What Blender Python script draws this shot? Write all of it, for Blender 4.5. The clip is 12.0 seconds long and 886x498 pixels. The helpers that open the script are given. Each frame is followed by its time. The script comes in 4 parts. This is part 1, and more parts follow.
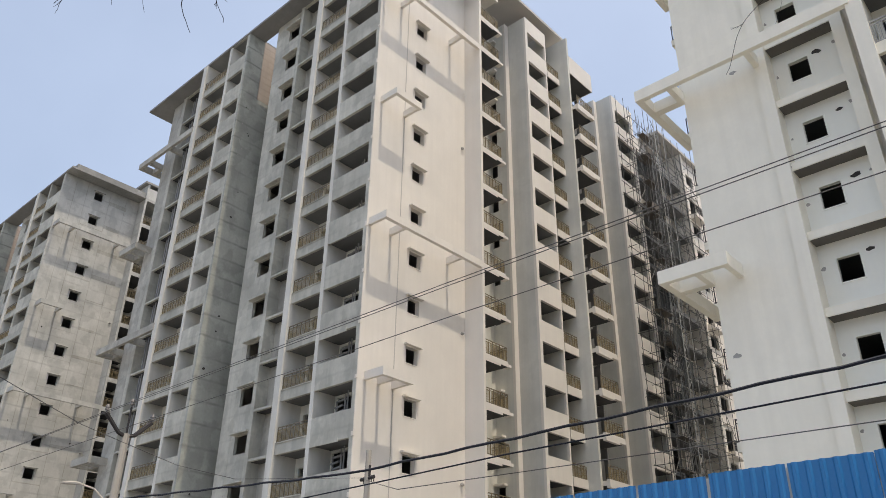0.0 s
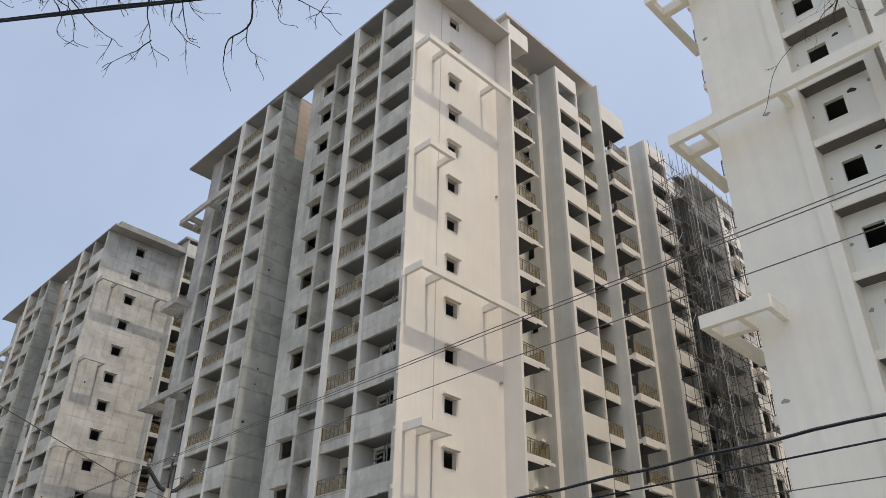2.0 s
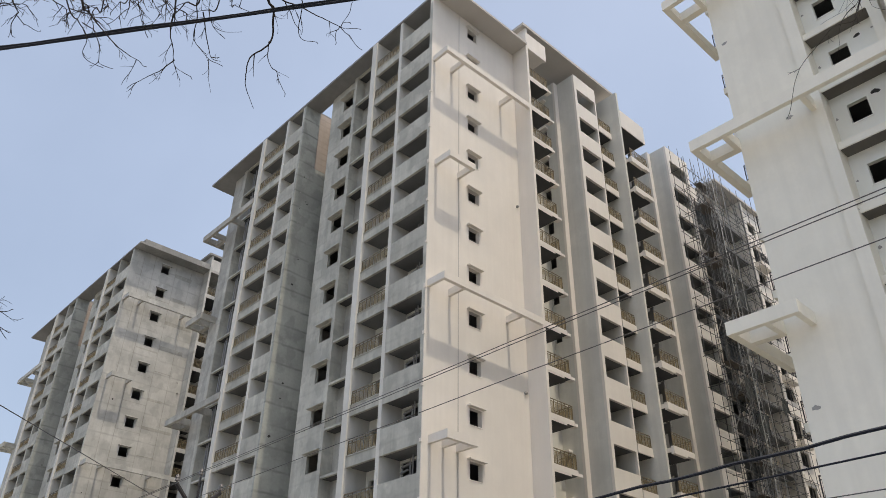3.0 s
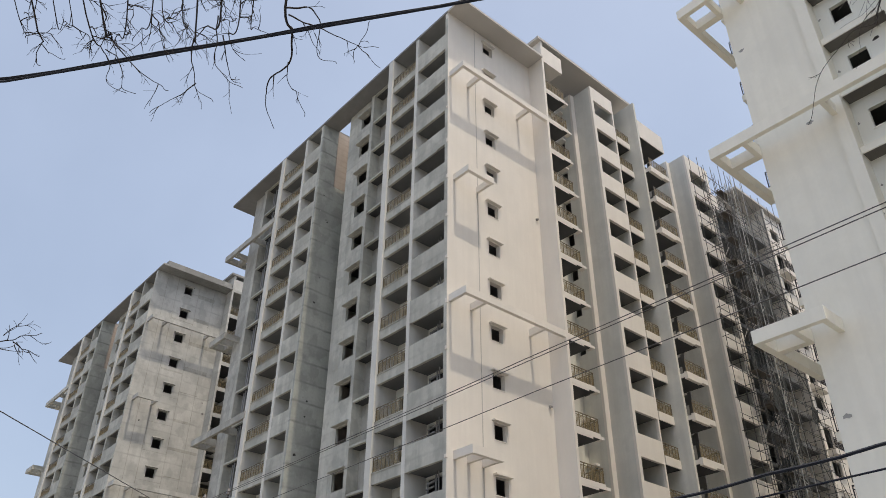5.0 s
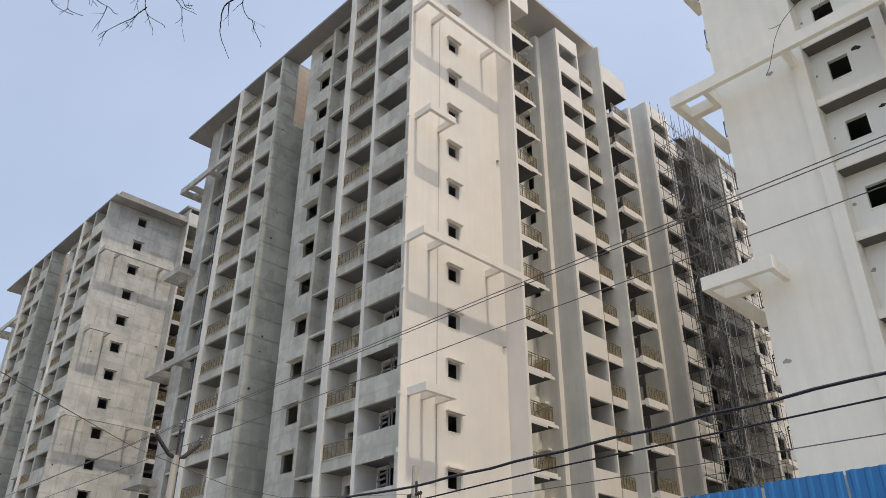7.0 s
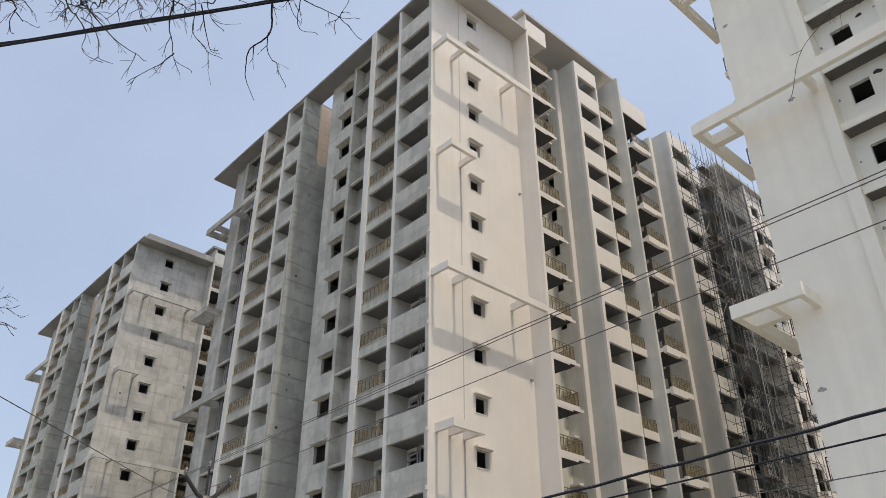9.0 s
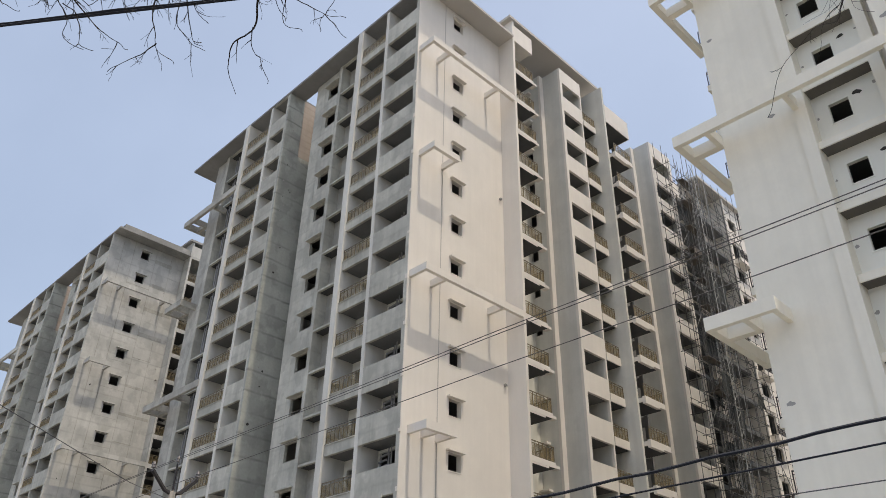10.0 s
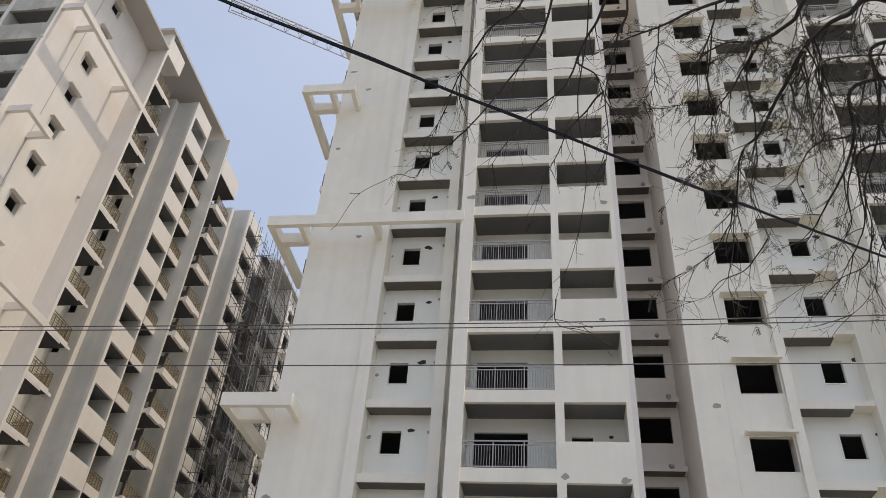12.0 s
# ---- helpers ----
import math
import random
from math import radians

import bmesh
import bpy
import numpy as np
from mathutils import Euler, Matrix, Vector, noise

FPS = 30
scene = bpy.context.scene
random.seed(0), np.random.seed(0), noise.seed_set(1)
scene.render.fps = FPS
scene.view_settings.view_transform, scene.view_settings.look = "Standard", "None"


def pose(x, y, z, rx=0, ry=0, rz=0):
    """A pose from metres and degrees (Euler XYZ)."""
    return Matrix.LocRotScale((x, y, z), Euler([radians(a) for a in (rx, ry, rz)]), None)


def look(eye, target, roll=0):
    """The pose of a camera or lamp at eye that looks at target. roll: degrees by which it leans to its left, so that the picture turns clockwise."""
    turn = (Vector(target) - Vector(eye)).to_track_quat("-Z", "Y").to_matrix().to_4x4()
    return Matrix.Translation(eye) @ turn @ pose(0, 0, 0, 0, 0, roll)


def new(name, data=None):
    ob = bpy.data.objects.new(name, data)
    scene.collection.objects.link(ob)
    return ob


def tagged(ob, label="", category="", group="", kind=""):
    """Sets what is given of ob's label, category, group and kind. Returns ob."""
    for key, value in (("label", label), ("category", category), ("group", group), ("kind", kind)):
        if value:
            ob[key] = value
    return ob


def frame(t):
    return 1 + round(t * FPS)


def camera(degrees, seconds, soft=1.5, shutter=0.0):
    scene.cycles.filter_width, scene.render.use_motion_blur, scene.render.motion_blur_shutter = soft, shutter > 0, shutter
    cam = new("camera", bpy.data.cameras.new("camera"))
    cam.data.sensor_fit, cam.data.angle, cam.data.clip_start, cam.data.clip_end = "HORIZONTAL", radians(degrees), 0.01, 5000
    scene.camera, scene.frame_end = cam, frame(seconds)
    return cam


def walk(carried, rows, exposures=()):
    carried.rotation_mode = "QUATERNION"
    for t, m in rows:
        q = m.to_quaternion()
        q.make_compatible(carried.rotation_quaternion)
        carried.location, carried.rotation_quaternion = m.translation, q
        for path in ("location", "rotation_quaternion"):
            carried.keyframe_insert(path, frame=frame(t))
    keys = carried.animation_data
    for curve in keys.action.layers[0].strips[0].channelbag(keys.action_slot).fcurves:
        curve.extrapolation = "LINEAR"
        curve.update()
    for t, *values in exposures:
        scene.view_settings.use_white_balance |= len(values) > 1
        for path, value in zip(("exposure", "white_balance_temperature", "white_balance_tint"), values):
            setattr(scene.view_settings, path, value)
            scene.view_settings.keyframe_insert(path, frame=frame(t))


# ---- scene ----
cam = camera(59.05, 12.0, soft=0.74)
EYE = 1.6
# seconds, yaw to the left of +y, pitch up, lean
PATH = [
    (0, 42.43, 27.75, 0.77),
    (0.2, 43.20, 28.91, 1.00),
    (0.5, 44.52, 29.61, 1.06),
    (0.7, 45.22, 30.42, 0.77),
    (1, 45.47, 31.20, 0.60),
    (1.5, 45.50, 31.17, 0.69),
    (2, 45.52, 31.27, 1.03),
    (2.5, 45.55, 31.88, 0.05),
    (2.7, 45.78, 32.00, -0.01),
    (3, 47.42, 32.07, 0.85),
    (3.2, 48.04, 32.07, 1.12),
    (4.8, 49.29, 32.67, 0.20),
    (5, 49.22, 33.14, 0.44),
    (5.5, 48.78, 33.47, 1.43),
    (6, 47.56, 32.45, 2.43),
    (6.2, 46.59, 31.20, 2.01),
    (6.5, 45.57, 28.66, 0.26),
    (7, 45.65, 28.75, 0.30),
    (7.5, 46.89, 29.82, 0.58),
    (7.7, 46.98, 30.21, 0.59),
    (9.3, 47.76, 31.33, -0.10),
    (9.5, 47.41, 31.37, 0.20),
    (10, 45.89, 31.44, 1.16),
    (10.5, 45.21, 31.48, 3.58),
    (10.7, 42.96, 31.94, 5.44),
    (10.8, 40.83, 32.51, 5.86),
    (11, 38.11, 34.83, 6.99),
    (11.2, 33.64, 39.17, 10.69),
    (11.3, 29.93, 40.19, 10.81),
    (11.5, 23.58, 40.92, 9.02),
    (11.7, 17.14, 40.10, 7.08),
    (11.8, 13.41, 39.03, 5.97),
    (12, 9.39, 37.68, 4.76),
]


ARM, FAR = 0.55, 40.0


def aim(yaw, pitch, lean):
    """The eye swings at arm's length round the body as the yaw turns; yaw and pitch name the point far off that it looks at."""
    a, b = radians(yaw), radians(pitch)
    ahead = Vector((-math.sin(a) * math.cos(b), math.cos(a) * math.cos(b), math.sin(b)))
    still = Vector((0, 0, EYE))
    eye = still + ARM * Vector((math.sin(radians(48)) - math.sin(a), math.cos(a) - math.cos(radians(48)), 0))
    return look(eye, still + ahead * FAR, lean)


EXPOSED = [(0, 0.38), (1, 0.28), (2.5, 0.25), (5.5, 0.22), (6, 0.26), (6.5, 0.36), (7.5, 0.33), (9.5, 0.27), (11, 0.23), (11.5, 0.07), (12, 0.23)]
walk(cam, [(t, aim(yaw, pitch, lean)) for t, yaw, pitch, lean in PATH], [(t, stops, 6880 if t < 12 else 6940, 8 if t < 12 else 10) for t, stops in EXPOSED])

# ---- light: hazy midday sun, high, square on the cream side of the towers ----
SUN_UP, SUN_TURN = 71.0, 93.0
world = bpy.data.worlds.new("hazy_sky")
scene.world = world
world.use_nodes = True
wn, wl = world.node_tree.nodes, world.node_tree.links
wn.clear()
sky = wn.new("ShaderNodeTexSky")
sky.sky_type = "NISHITA"
sky.sun_disc = False
sky.sun_elevation, sky.sun_rotation = radians(SUN_UP), radians(SUN_TURN)
sky.air_density, sky.dust_density, sky.ozone_density = 1.0, 5.0, 1.2
mixer = wn.new("ShaderNodeMix")
mixer.data_type = "RGBA"
mixer.inputs[0].default_value = 0.45
wl.new(sky.outputs[0], mixer.inputs[6])
drift = wn.new("ShaderNodeTexNoise")
drift.inputs["Scale"].default_value, drift.inputs["Detail"].default_value = 2.2, 6.0
wl.new(wn.new("ShaderNodeTexCoord").outputs["Generated"], drift.inputs["Vector"])
veil = wn.new("ShaderNodeMapRange")
veil.inputs[1].default_value, veil.inputs[2].default_value, veil.inputs[3].default_value, veil.inputs[4].default_value = 0.3, 0.75, 0.28, 0.44
wl.new(drift.outputs[0], veil.inputs[0])
wl.new(veil.outputs[0], mixer.inputs[0])
mixer.inputs[7].default_value = (5.05, 6.0, 8.1, 1)
bg = wn.new("ShaderNodeBackground")
bg.inputs[1].default_value = 0.138
wl.new(mixer.outputs[2], bg.inputs[0])
wo = wn.new("ShaderNodeOutputWorld")
wl.new(bg.outputs[0], wo.inputs[0])

sun = new("sun", bpy.data.lights.new("sun", "SUN"))
sun.data.energy, sun.data.angle, sun.data.color = 2.0, radians(0.7), (1.0, 0.895, 0.76)
sd = Vector((math.cos(radians(SUN_UP)) * math.sin(radians(SUN_TURN)), math.cos(radians(SUN_UP)) * math.cos(radians(SUN_TURN)), math.sin(radians(SUN_UP))))
sun.matrix_world = look(sd * 300, (0, 0, 0))


# ---- materials ----
def surface(name, base, rough=0.85, metal=0.0, dark=0.75, blotch=0.35, grain=6.0, streak=0.25, bump=0.15, joints=0.0, patch=0.0, seam=0.16):
    """A procedural surface: base colour, blotches, vertical streaks and fine grain; joints: spacing of level pour lines in metres."""
    m = bpy.data.materials.new(name)
    m.use_nodes = True
    n, l = m.node_tree.nodes, m.node_tree.links
    b = n["Principled BSDF"]
    b.inputs["Roughness"].default_value, b.inputs["Metallic"].default_value = rough, metal
    pos = n.new("ShaderNodeTexCoord").outputs["Object"]

    def noisy(scale, stretch, detail=5.0):
        mp = n.new("ShaderNodeMapping")
        mp.inputs["Scale"].default_value = stretch
        l.new(pos, mp.inputs["Vector"])
        t = n.new("ShaderNodeTexNoise")
        t.inputs["Scale"].default_value, t.inputs["Detail"].default_value = scale, detail
        l.new(mp.outputs[0], t.inputs["Vector"])
        return t.outputs[0]

    def ramp(v, a, c, lo, hi):
        r = n.new("ShaderNodeMapRange")
        r.inputs[1].default_value, r.inputs[2].default_value, r.inputs[3].default_value, r.inputs[4].default_value = a, c, lo, hi
        l.new(v, r.inputs[0])
        return r.outputs[0]

    def mul(a, c):
        k = n.new("ShaderNodeMath")
        k.operation = "MULTIPLY"
        l.new(a, k.inputs[0])
        if isinstance(c, float):
            k.inputs[1].default_value = c
        else:
            l.new(c, k.inputs[1])
        return k.outputs[0]

    v = ramp(noisy(0.35, (1, 1, 1), 6), 0.35, 0.65, 1 - blotch, 1.0)
    v = mul(v, ramp(noisy(1.0, (2.5, 2.5, 0.12), 4), 0.4, 0.7, 1.0, 1 - streak))
    v = mul(v, ramp(noisy(grain, (1, 1, 1), 8), 0.3, 0.7, 1 - blotch * 0.35, 1.0))
    if patch:
        v = mul(v, ramp(noisy(0.9, (1, 1, 0.8), 7), 0.5, 0.57, 1.0, 1 - patch))
        v = mul(v, ramp(noisy(0.17, (1, 1, 1.6), 5), 0.47, 0.53, 1.0, 1 - patch * 0.7))
    if joints:
        sep = n.new("ShaderNodeSeparateXYZ")
        l.new(pos, sep.inputs[0])
        ad = n.new("ShaderNodeMath")
        ad.operation = "ADD"
        l.new(sep.outputs[2], ad.inputs[0])
        l.new(ramp(noisy(0.8, (1, 1, 1), 3), 0, 1, -0.1, 0.1), ad.inputs[1])
        fr = n.new("ShaderNodeMath")
        fr.operation = "PINGPONG"
        fr.inputs[1].default_value = joints / 2
        l.new(ad.outputs[0], fr.inputs[0])
        stain = mul(ramp(fr.outputs[0], 0.0, 0.13, seam * 1.5, 0.0), ramp(noisy(0.7, (1, 1, 0.6), 6), 0.36, 0.64, 0.1, 1.0))
        v = mul(v, ramp(stain, 0.0, 1.0, 1.0, 0.0))
    mix = n.new("ShaderNodeMix")
    mix.data_type = "RGBA"
    l.new(v, mix.inputs[0])
    mix.inputs[6].default_value = (*[c * dark for c in base], 1)
    mix.inputs[7].default_value = (*base, 1)
    mix.clamp_factor = False
    l.new(mix.outputs[2], b.inputs["Base Color"])
    if bump:
        bp = n.new("ShaderNodeBump")
        bp.inputs["Strength"].default_value, bp.inputs["Distance"].default_value = bump, 0.02
        l.new(noisy(grain * 3, (1, 1, 1), 8), bp.inputs["Height"])
        l.new(bp.outputs[0], b.inputs["Normal"])
    return m


CONCRETE = surface("grey_plaster", (0.56, 0.545, 0.49), dark=0.40, blotch=0.55, streak=0.3, joints=3.0, patch=0.38)
CONCRETE_WARM = surface("rough_plaster", (0.635, 0.625, 0.555), dark=0.42, blotch=0.45, streak=0.3, joints=1.5, patch=0.34, seam=0.25)
BARE = surface("bare_concrete", (0.51, 0.525, 0.48), dark=0.38, blotch=0.5, streak=0.15, joints=1.5, patch=0.36, seam=0.6)
# greyer copy of the side paint: shade of walls turned from the sun
SHADED = surface("shaded_side_paint", (0.71, 0.70, 0.64), dark=0.7, blotch=0.45, streak=0.35, bump=0.05, patch=0.2)
# grey lowered to carry the shade under the roof edge
EAVES = surface("shaded_eaves", (0.27, 0.27, 0.265), dark=0.6, blotch=0.5, streak=0.0, patch=0.2)
BRONZE = surface("bronze_rail_paint", (0.17, 0.135, 0.08), rough=0.5, dark=0.7, blotch=0.4, bump=0)
# warm tone of sunlit concrete, put into the colour
ORANGE = surface("sunlit_concrete", (0.47, 0.40, 0.345), dark=0.6, blotch=0.5, joints=0.6, patch=0.2, seam=0.3)
CREAM = surface("cream_paint", (0.785, 0.738, 0.672), dark=0.84, blotch=0.4, streak=0.3, bump=0.05, patch=0.12)
GREYWHITE = surface("grey_white_paint", (0.74, 0.725, 0.67), dark=0.7, blotch=0.4, streak=0.35, bump=0.05, patch=0.2)
WHITE = surface("white_paint", (0.90, 0.86, 0.75), dark=0.82, blotch=0.4, streak=0.35, bump=0.05, patch=0.15)
PUTTY = surface("white_putty", (0.87, 0.86, 0.785), dark=0.88, blotch=0.4, streak=0.25, bump=0.05)
# concrete darkened so that ceiling and recess shade lies in its colour
SLAB = surface("shaded_concrete", (0.20, 0.202, 0.20), dark=0.6, blotch=0.6, streak=0.1)
# UNDER and DIM: shade beneath slabs and ledges, put into a dark colour
UNDER = surface("shaded_soffit", (0.075, 0.077, 0.078), dark=0.6, blotch=0.6, streak=0.1)
DIM = surface("shaded_ledge_soffit", (0.145, 0.135, 0.12), dark=0.6, blotch=0.6, streak=0.1)
PIPE = surface("grey_pipe", (0.33, 0.33, 0.33), rough=0.5, dark=0.7, bump=0)
RENDERED = surface("weathered_render", (0.605, 0.596, 0.555), dark=0.45, blotch=0.4, streak=0.2, joints=1.5, patch=0.3, seam=0.35)
SOFFIT = surface("soffit_paint", (0.52, 0.49, 0.45), dark=0.8, blotch=0.4, streak=0.0)
# darker than plain plaster: the shade of deep recesses is in the colour
INNER = surface("shaded_room_plaster", (0.17, 0.172, 0.17), dark=0.6, blotch=0.5)
BEIGE_RAIL = surface("beige_rail_paint", (0.36, 0.28, 0.15), rough=0.5, dark=0.7, blotch=0.4, bump=0)
STEEL_RAIL = surface("grey_rail_paint", (0.40, 0.40, 0.385), rough=0.5, dark=0.7, blotch=0.3, bump=0)
PATCH = surface("mortar_patch", (0.43, 0.415, 0.385), dark=0.6, blotch=0.7)
WEATHERED = surface("weathered_slab", (0.36, 0.355, 0.335), dark=0.5, blotch=0.5, patch=0.3)
HOLE = surface("broken_hole", (0.05, 0.045, 0.04), dark=0.5)
TUBE = surface("rusty_tube", (0.12, 0.118, 0.115), rough=0.6, metal=0.1, dark=0.6, blotch=0.6, bump=0)
PLANK = surface("scaffold_plank", (0.22, 0.19, 0.16), dark=0.5, blotch=0.7)
NET = surface("dark_safety_net", (0.045, 0.05, 0.05), dark=0.6, blotch=0.6)
BLUE = surface("blue_sheet", (0.025, 0.21, 0.50), rough=0.4, dark=0.75, blotch=0.4, bump=0.03)
CABLE = surface("black_cable", (0.013, 0.016, 0.026), rough=0.8, dark=0.7, bump=0)
WIRE = surface("weathered_wire", (0.10, 0.095, 0.09), rough=0.5, dark=0.7, bump=0)
IRON = surface("dark_iron", (0.05, 0.045, 0.045), rough=0.6, metal=0.4, dark=0.6, bump=0)
POLE = surface("concrete_pole", (0.50, 0.455, 0.39), dark=0.6, blotch=0.6, streak=0.5)
INSUL = surface("porcelain", (0.13, 0.12, 0.115), rough=0.3, bump=0)
BARK = surface("grey_bark", (0.055, 0.045, 0.042), dark=0.5, blotch=0.7, grain=20)
LEAF = surface("leaf", (0.062, 0.062, 0.026), rough=0.6, dark=0.6, blotch=0.6, bump=0)
CRANE = surface("crane_paint", (0.48, 0.47, 0.45), rough=0.5, dark=0.7, bump=0)
EARTH = surface("dry_earth", (0.34, 0.32, 0.285), dark=0.6, blotch=0.7, streak=0.0, bump=0.4)
ASPHALT = surface("asphalt", (0.06, 0.06, 0.06), dark=0.7, blotch=0.5, streak=0.0, grain=30, bump=0.4)


# ---- mesh helpers ----
def box(bm, x0, x1, y0, y1, z0, z1):
    v = [bm.verts.new((x, y, z)) for z in (z0, z1) for y in (y0, y1) for x in (x0, x1)]
    for f in ((0, 2, 3, 1), (4, 5, 7, 6), (0, 1, 5, 4), (1, 3, 7, 5), (3, 2, 6, 7), (2, 0, 4, 6)):
        bm.faces.new([v[i] for i in f])


def tube(bm, points, radii, sides=5):
    """A round bar along a line of points."""
    rings, side = [], Vector((0.3, 0.9, 0.2))
    for i, p in enumerate(points):
        way = (Vector(points[min(i + 1, len(points) - 1)]) - Vector(points[max(i - 1, 0)])).normalized()
        a = way.cross(side)
        a = (a if a.length > 0.05 else way.cross(Vector((1, 0, 0)))).normalized()
        b, r = way.cross(a), radii[i] if hasattr(radii, "__len__") else radii
        rings.append([bm.verts.new(Vector(p) + (a * math.cos(k * math.tau / sides) + b * math.sin(k * math.tau / sides)) * r) for k in range(sides)])
    for s, t in zip(rings, rings[1:]):
        for k in range(sides):
            bm.faces.new((s[k], s[(k + 1) % sides], t[(k + 1) % sides], t[k]))
    bm.faces.new(rings[0][::-1])
    bm.faces.new(rings[-1])


def holed(bm, axis, u0, u1, z0, z1, w0, w1, holes):
    """A wall w0..w1 thick over u0..u1 (x for axis 'x', y for axis 'y') and z0..z1 with true openings."""
    us = sorted({u0, u1, *(h for q in holes for h in q[:2] if u0 < h < u1)})
    zs = sorted({z0, z1, *(h for q in holes for h in q[2:] if z0 < h < z1)})

    def solid(i, j):
        if not (0 <= i < len(us) - 1 and 0 <= j < len(zs) - 1):
            return False
        u, z = (us[i] + us[i + 1]) / 2, (zs[j] + zs[j + 1]) / 2
        return not any(q[0] < u < q[1] and q[2] < z < q[3] for q in holes)

    def face(pts):
        bm.faces.new([bm.verts.new((u, w, z) if axis == "x" else (w, u, z)) for u, w, z in pts])

    for i in range(len(us) - 1):
        for j in range(len(zs) - 1):
            if not solid(i, j):
                continue
            a, b, c, d = us[i], us[i + 1], zs[j], zs[j + 1]
            face([(a, w0, c), (b, w0, c), (b, w0, d), (a, w0, d)])
            face([(a, w1, c), (a, w1, d), (b, w1, d), (b, w1, c)])
            if not solid(i - 1, j):
                face([(a, w0, c), (a, w0, d), (a, w1, d), (a, w1, c)])
            if not solid(i + 1, j):
                face([(b, w0, c), (b, w1, c), (b, w1, d), (b, w0, d)])
            if not solid(i, j - 1):
                face([(a, w0, c), (a, w1, c), (b, w1, c), (b, w0, c)])
            if not solid(i, j + 1):
                face([(a, w0, d), (b, w0, d), (b, w1, d), (a, w1, d)])


def plate(bm, rects, z0, z1):
    """One connected flat slab over the union of the rectangles (x0, x1, y0, y1)."""
    xs, ys = sorted({v for r in rects for v in r[:2]}), sorted({v for r in rects for v in r[2:]})

    def solid(i, j):
        if not (0 <= i < len(xs) - 1 and 0 <= j < len(ys) - 1):
            return False
        x, y = (xs[i] + xs[i + 1]) / 2, (ys[j] + ys[j + 1]) / 2
        return any(r[0] < x < r[1] and r[2] < y < r[3] for r in rects)

    def face(*pts):
        bm.faces.new([bm.verts.new(p) for p in pts])

    for i in range(len(xs) - 1):
        for j in range(len(ys) - 1):
            if not solid(i, j):
                continue
            a, b, c, d = xs[i], xs[i + 1], ys[j], ys[j + 1]
            face((a, c, z0), (a, d, z0), (b, d, z0), (b, c, z0))
            face((a, c, z1), (b, c, z1), (b, d, z1), (a, d, z1))
            for di, dj, p, q in ((-1, 0, (a, d), (a, c)), (1, 0, (b, c), (b, d)), (0, -1, (a, c), (b, c)), (0, 1, (b, d), (a, d))):
                if not solid(i + di, j + dj):
                    face((*p, z0), (*q, z0), (*q, z1), (*p, z1))


def mesh_of(name, bm, material, fix=True):
    if fix:
        bmesh.ops.remove_doubles(bm, verts=bm.verts, dist=0.0005)
        bmesh.ops.recalc_face_normals(bm, faces=bm.faces)
    me = bpy.data.meshes.new(name)
    bm.to_mesh(me)
    bm.free()
    me.materials.append(material)
    return me


def part(name, bm, material, parent, label="", fix=True):
    """Links a bmesh, or a mesh made before, as one object under its thing."""
    ob = new(name, bm if isinstance(bm, bpy.types.Mesh) else mesh_of(name, bm, material, fix))
    ob.parent = parent
    return tagged(ob, label)


def at(ob, x, y, z, turn=0.0):
    ob.location, ob.rotation_euler = (x, y, z), (0, 0, radians(turn))
    return ob


def rail_mesh(material, length, high, gap=0.1, bar=0.009):
    """A welded balcony railing along +x from 0, with its foot at z = 0: stout posts and rails, thin bars between them."""
    bm = bmesh.new()
    every = max(1, round(length / (1.2 if material is STEEL_RAIL else 0.36)))
    posts = [0.02 + (length - 0.04) * i / every for i in range(every + 1)]
    count = max(2, round(length / gap))
    bars = [c for c in (length * i / count for i in range(1, count)) if min(abs(c - p) for p in posts) > 0.045]
    holes = []
    for a, b in zip(posts, posts[1:]):
        holes += [(a + 0.02, b - 0.02, -0.1, 0.05), (a + 0.02, b - 0.02, high - 0.155, high - 0.055)]
        sides = [a + 0.02, *(e for c in bars if a < c < b for e in (c - bar, c + bar)), b - 0.02]
        holes += [(sides[n], sides[n + 1], 0.085, high - 0.19) for n in range(0, len(sides), 2)]
    holed(bm, "x", 0.0, length, 0.0, high, -0.015, 0.015, holes)
    bmesh.ops.remove_doubles(bm, verts=bm.verts, dist=0.0005)
    for f in bm.faces:
        c = f.calc_center_median()
        f.material_index = int(0.085 < c.z < high - 0.19 and min(abs(c.x - p) for p in posts) > 0.025)
    me = mesh_of("railing", bm, BRONZE if material is BEIGE_RAIL else material, False)
    me.materials.append(material)
    return me


def window_mesh(material, wide, high, deep=0.1, edge=0.12, hood=0.0):
    """The raised surround of an opening, its lower left outer corner of the hole at 0; it faces -y."""
    bm = bmesh.new()
    box(bm, -edge, 0, -deep, 0.02, -edge, high + edge)
    box(bm, wide, wide + edge, -deep, 0.02, -edge, high + edge)
    box(bm, 0, wide, -deep, 0.02, -edge, 0)
    box(bm, 0, wide, -deep, 0.02, high, high + edge)
    if hood:
        box(bm, -edge - 0.12, wide + edge + 0.12, -hood, 0.02, high + edge, high + edge + 0.09)
    return mesh_of("window", bm, material)


# ---- the tower ----
TOP, STEP, FLOORS = 47.39, 3.0, 16  # lintel level of the top floor, storey height

RT = TOP + 0.55  # underside of the roof


def lintel(k):
    return TOP - STEP * k


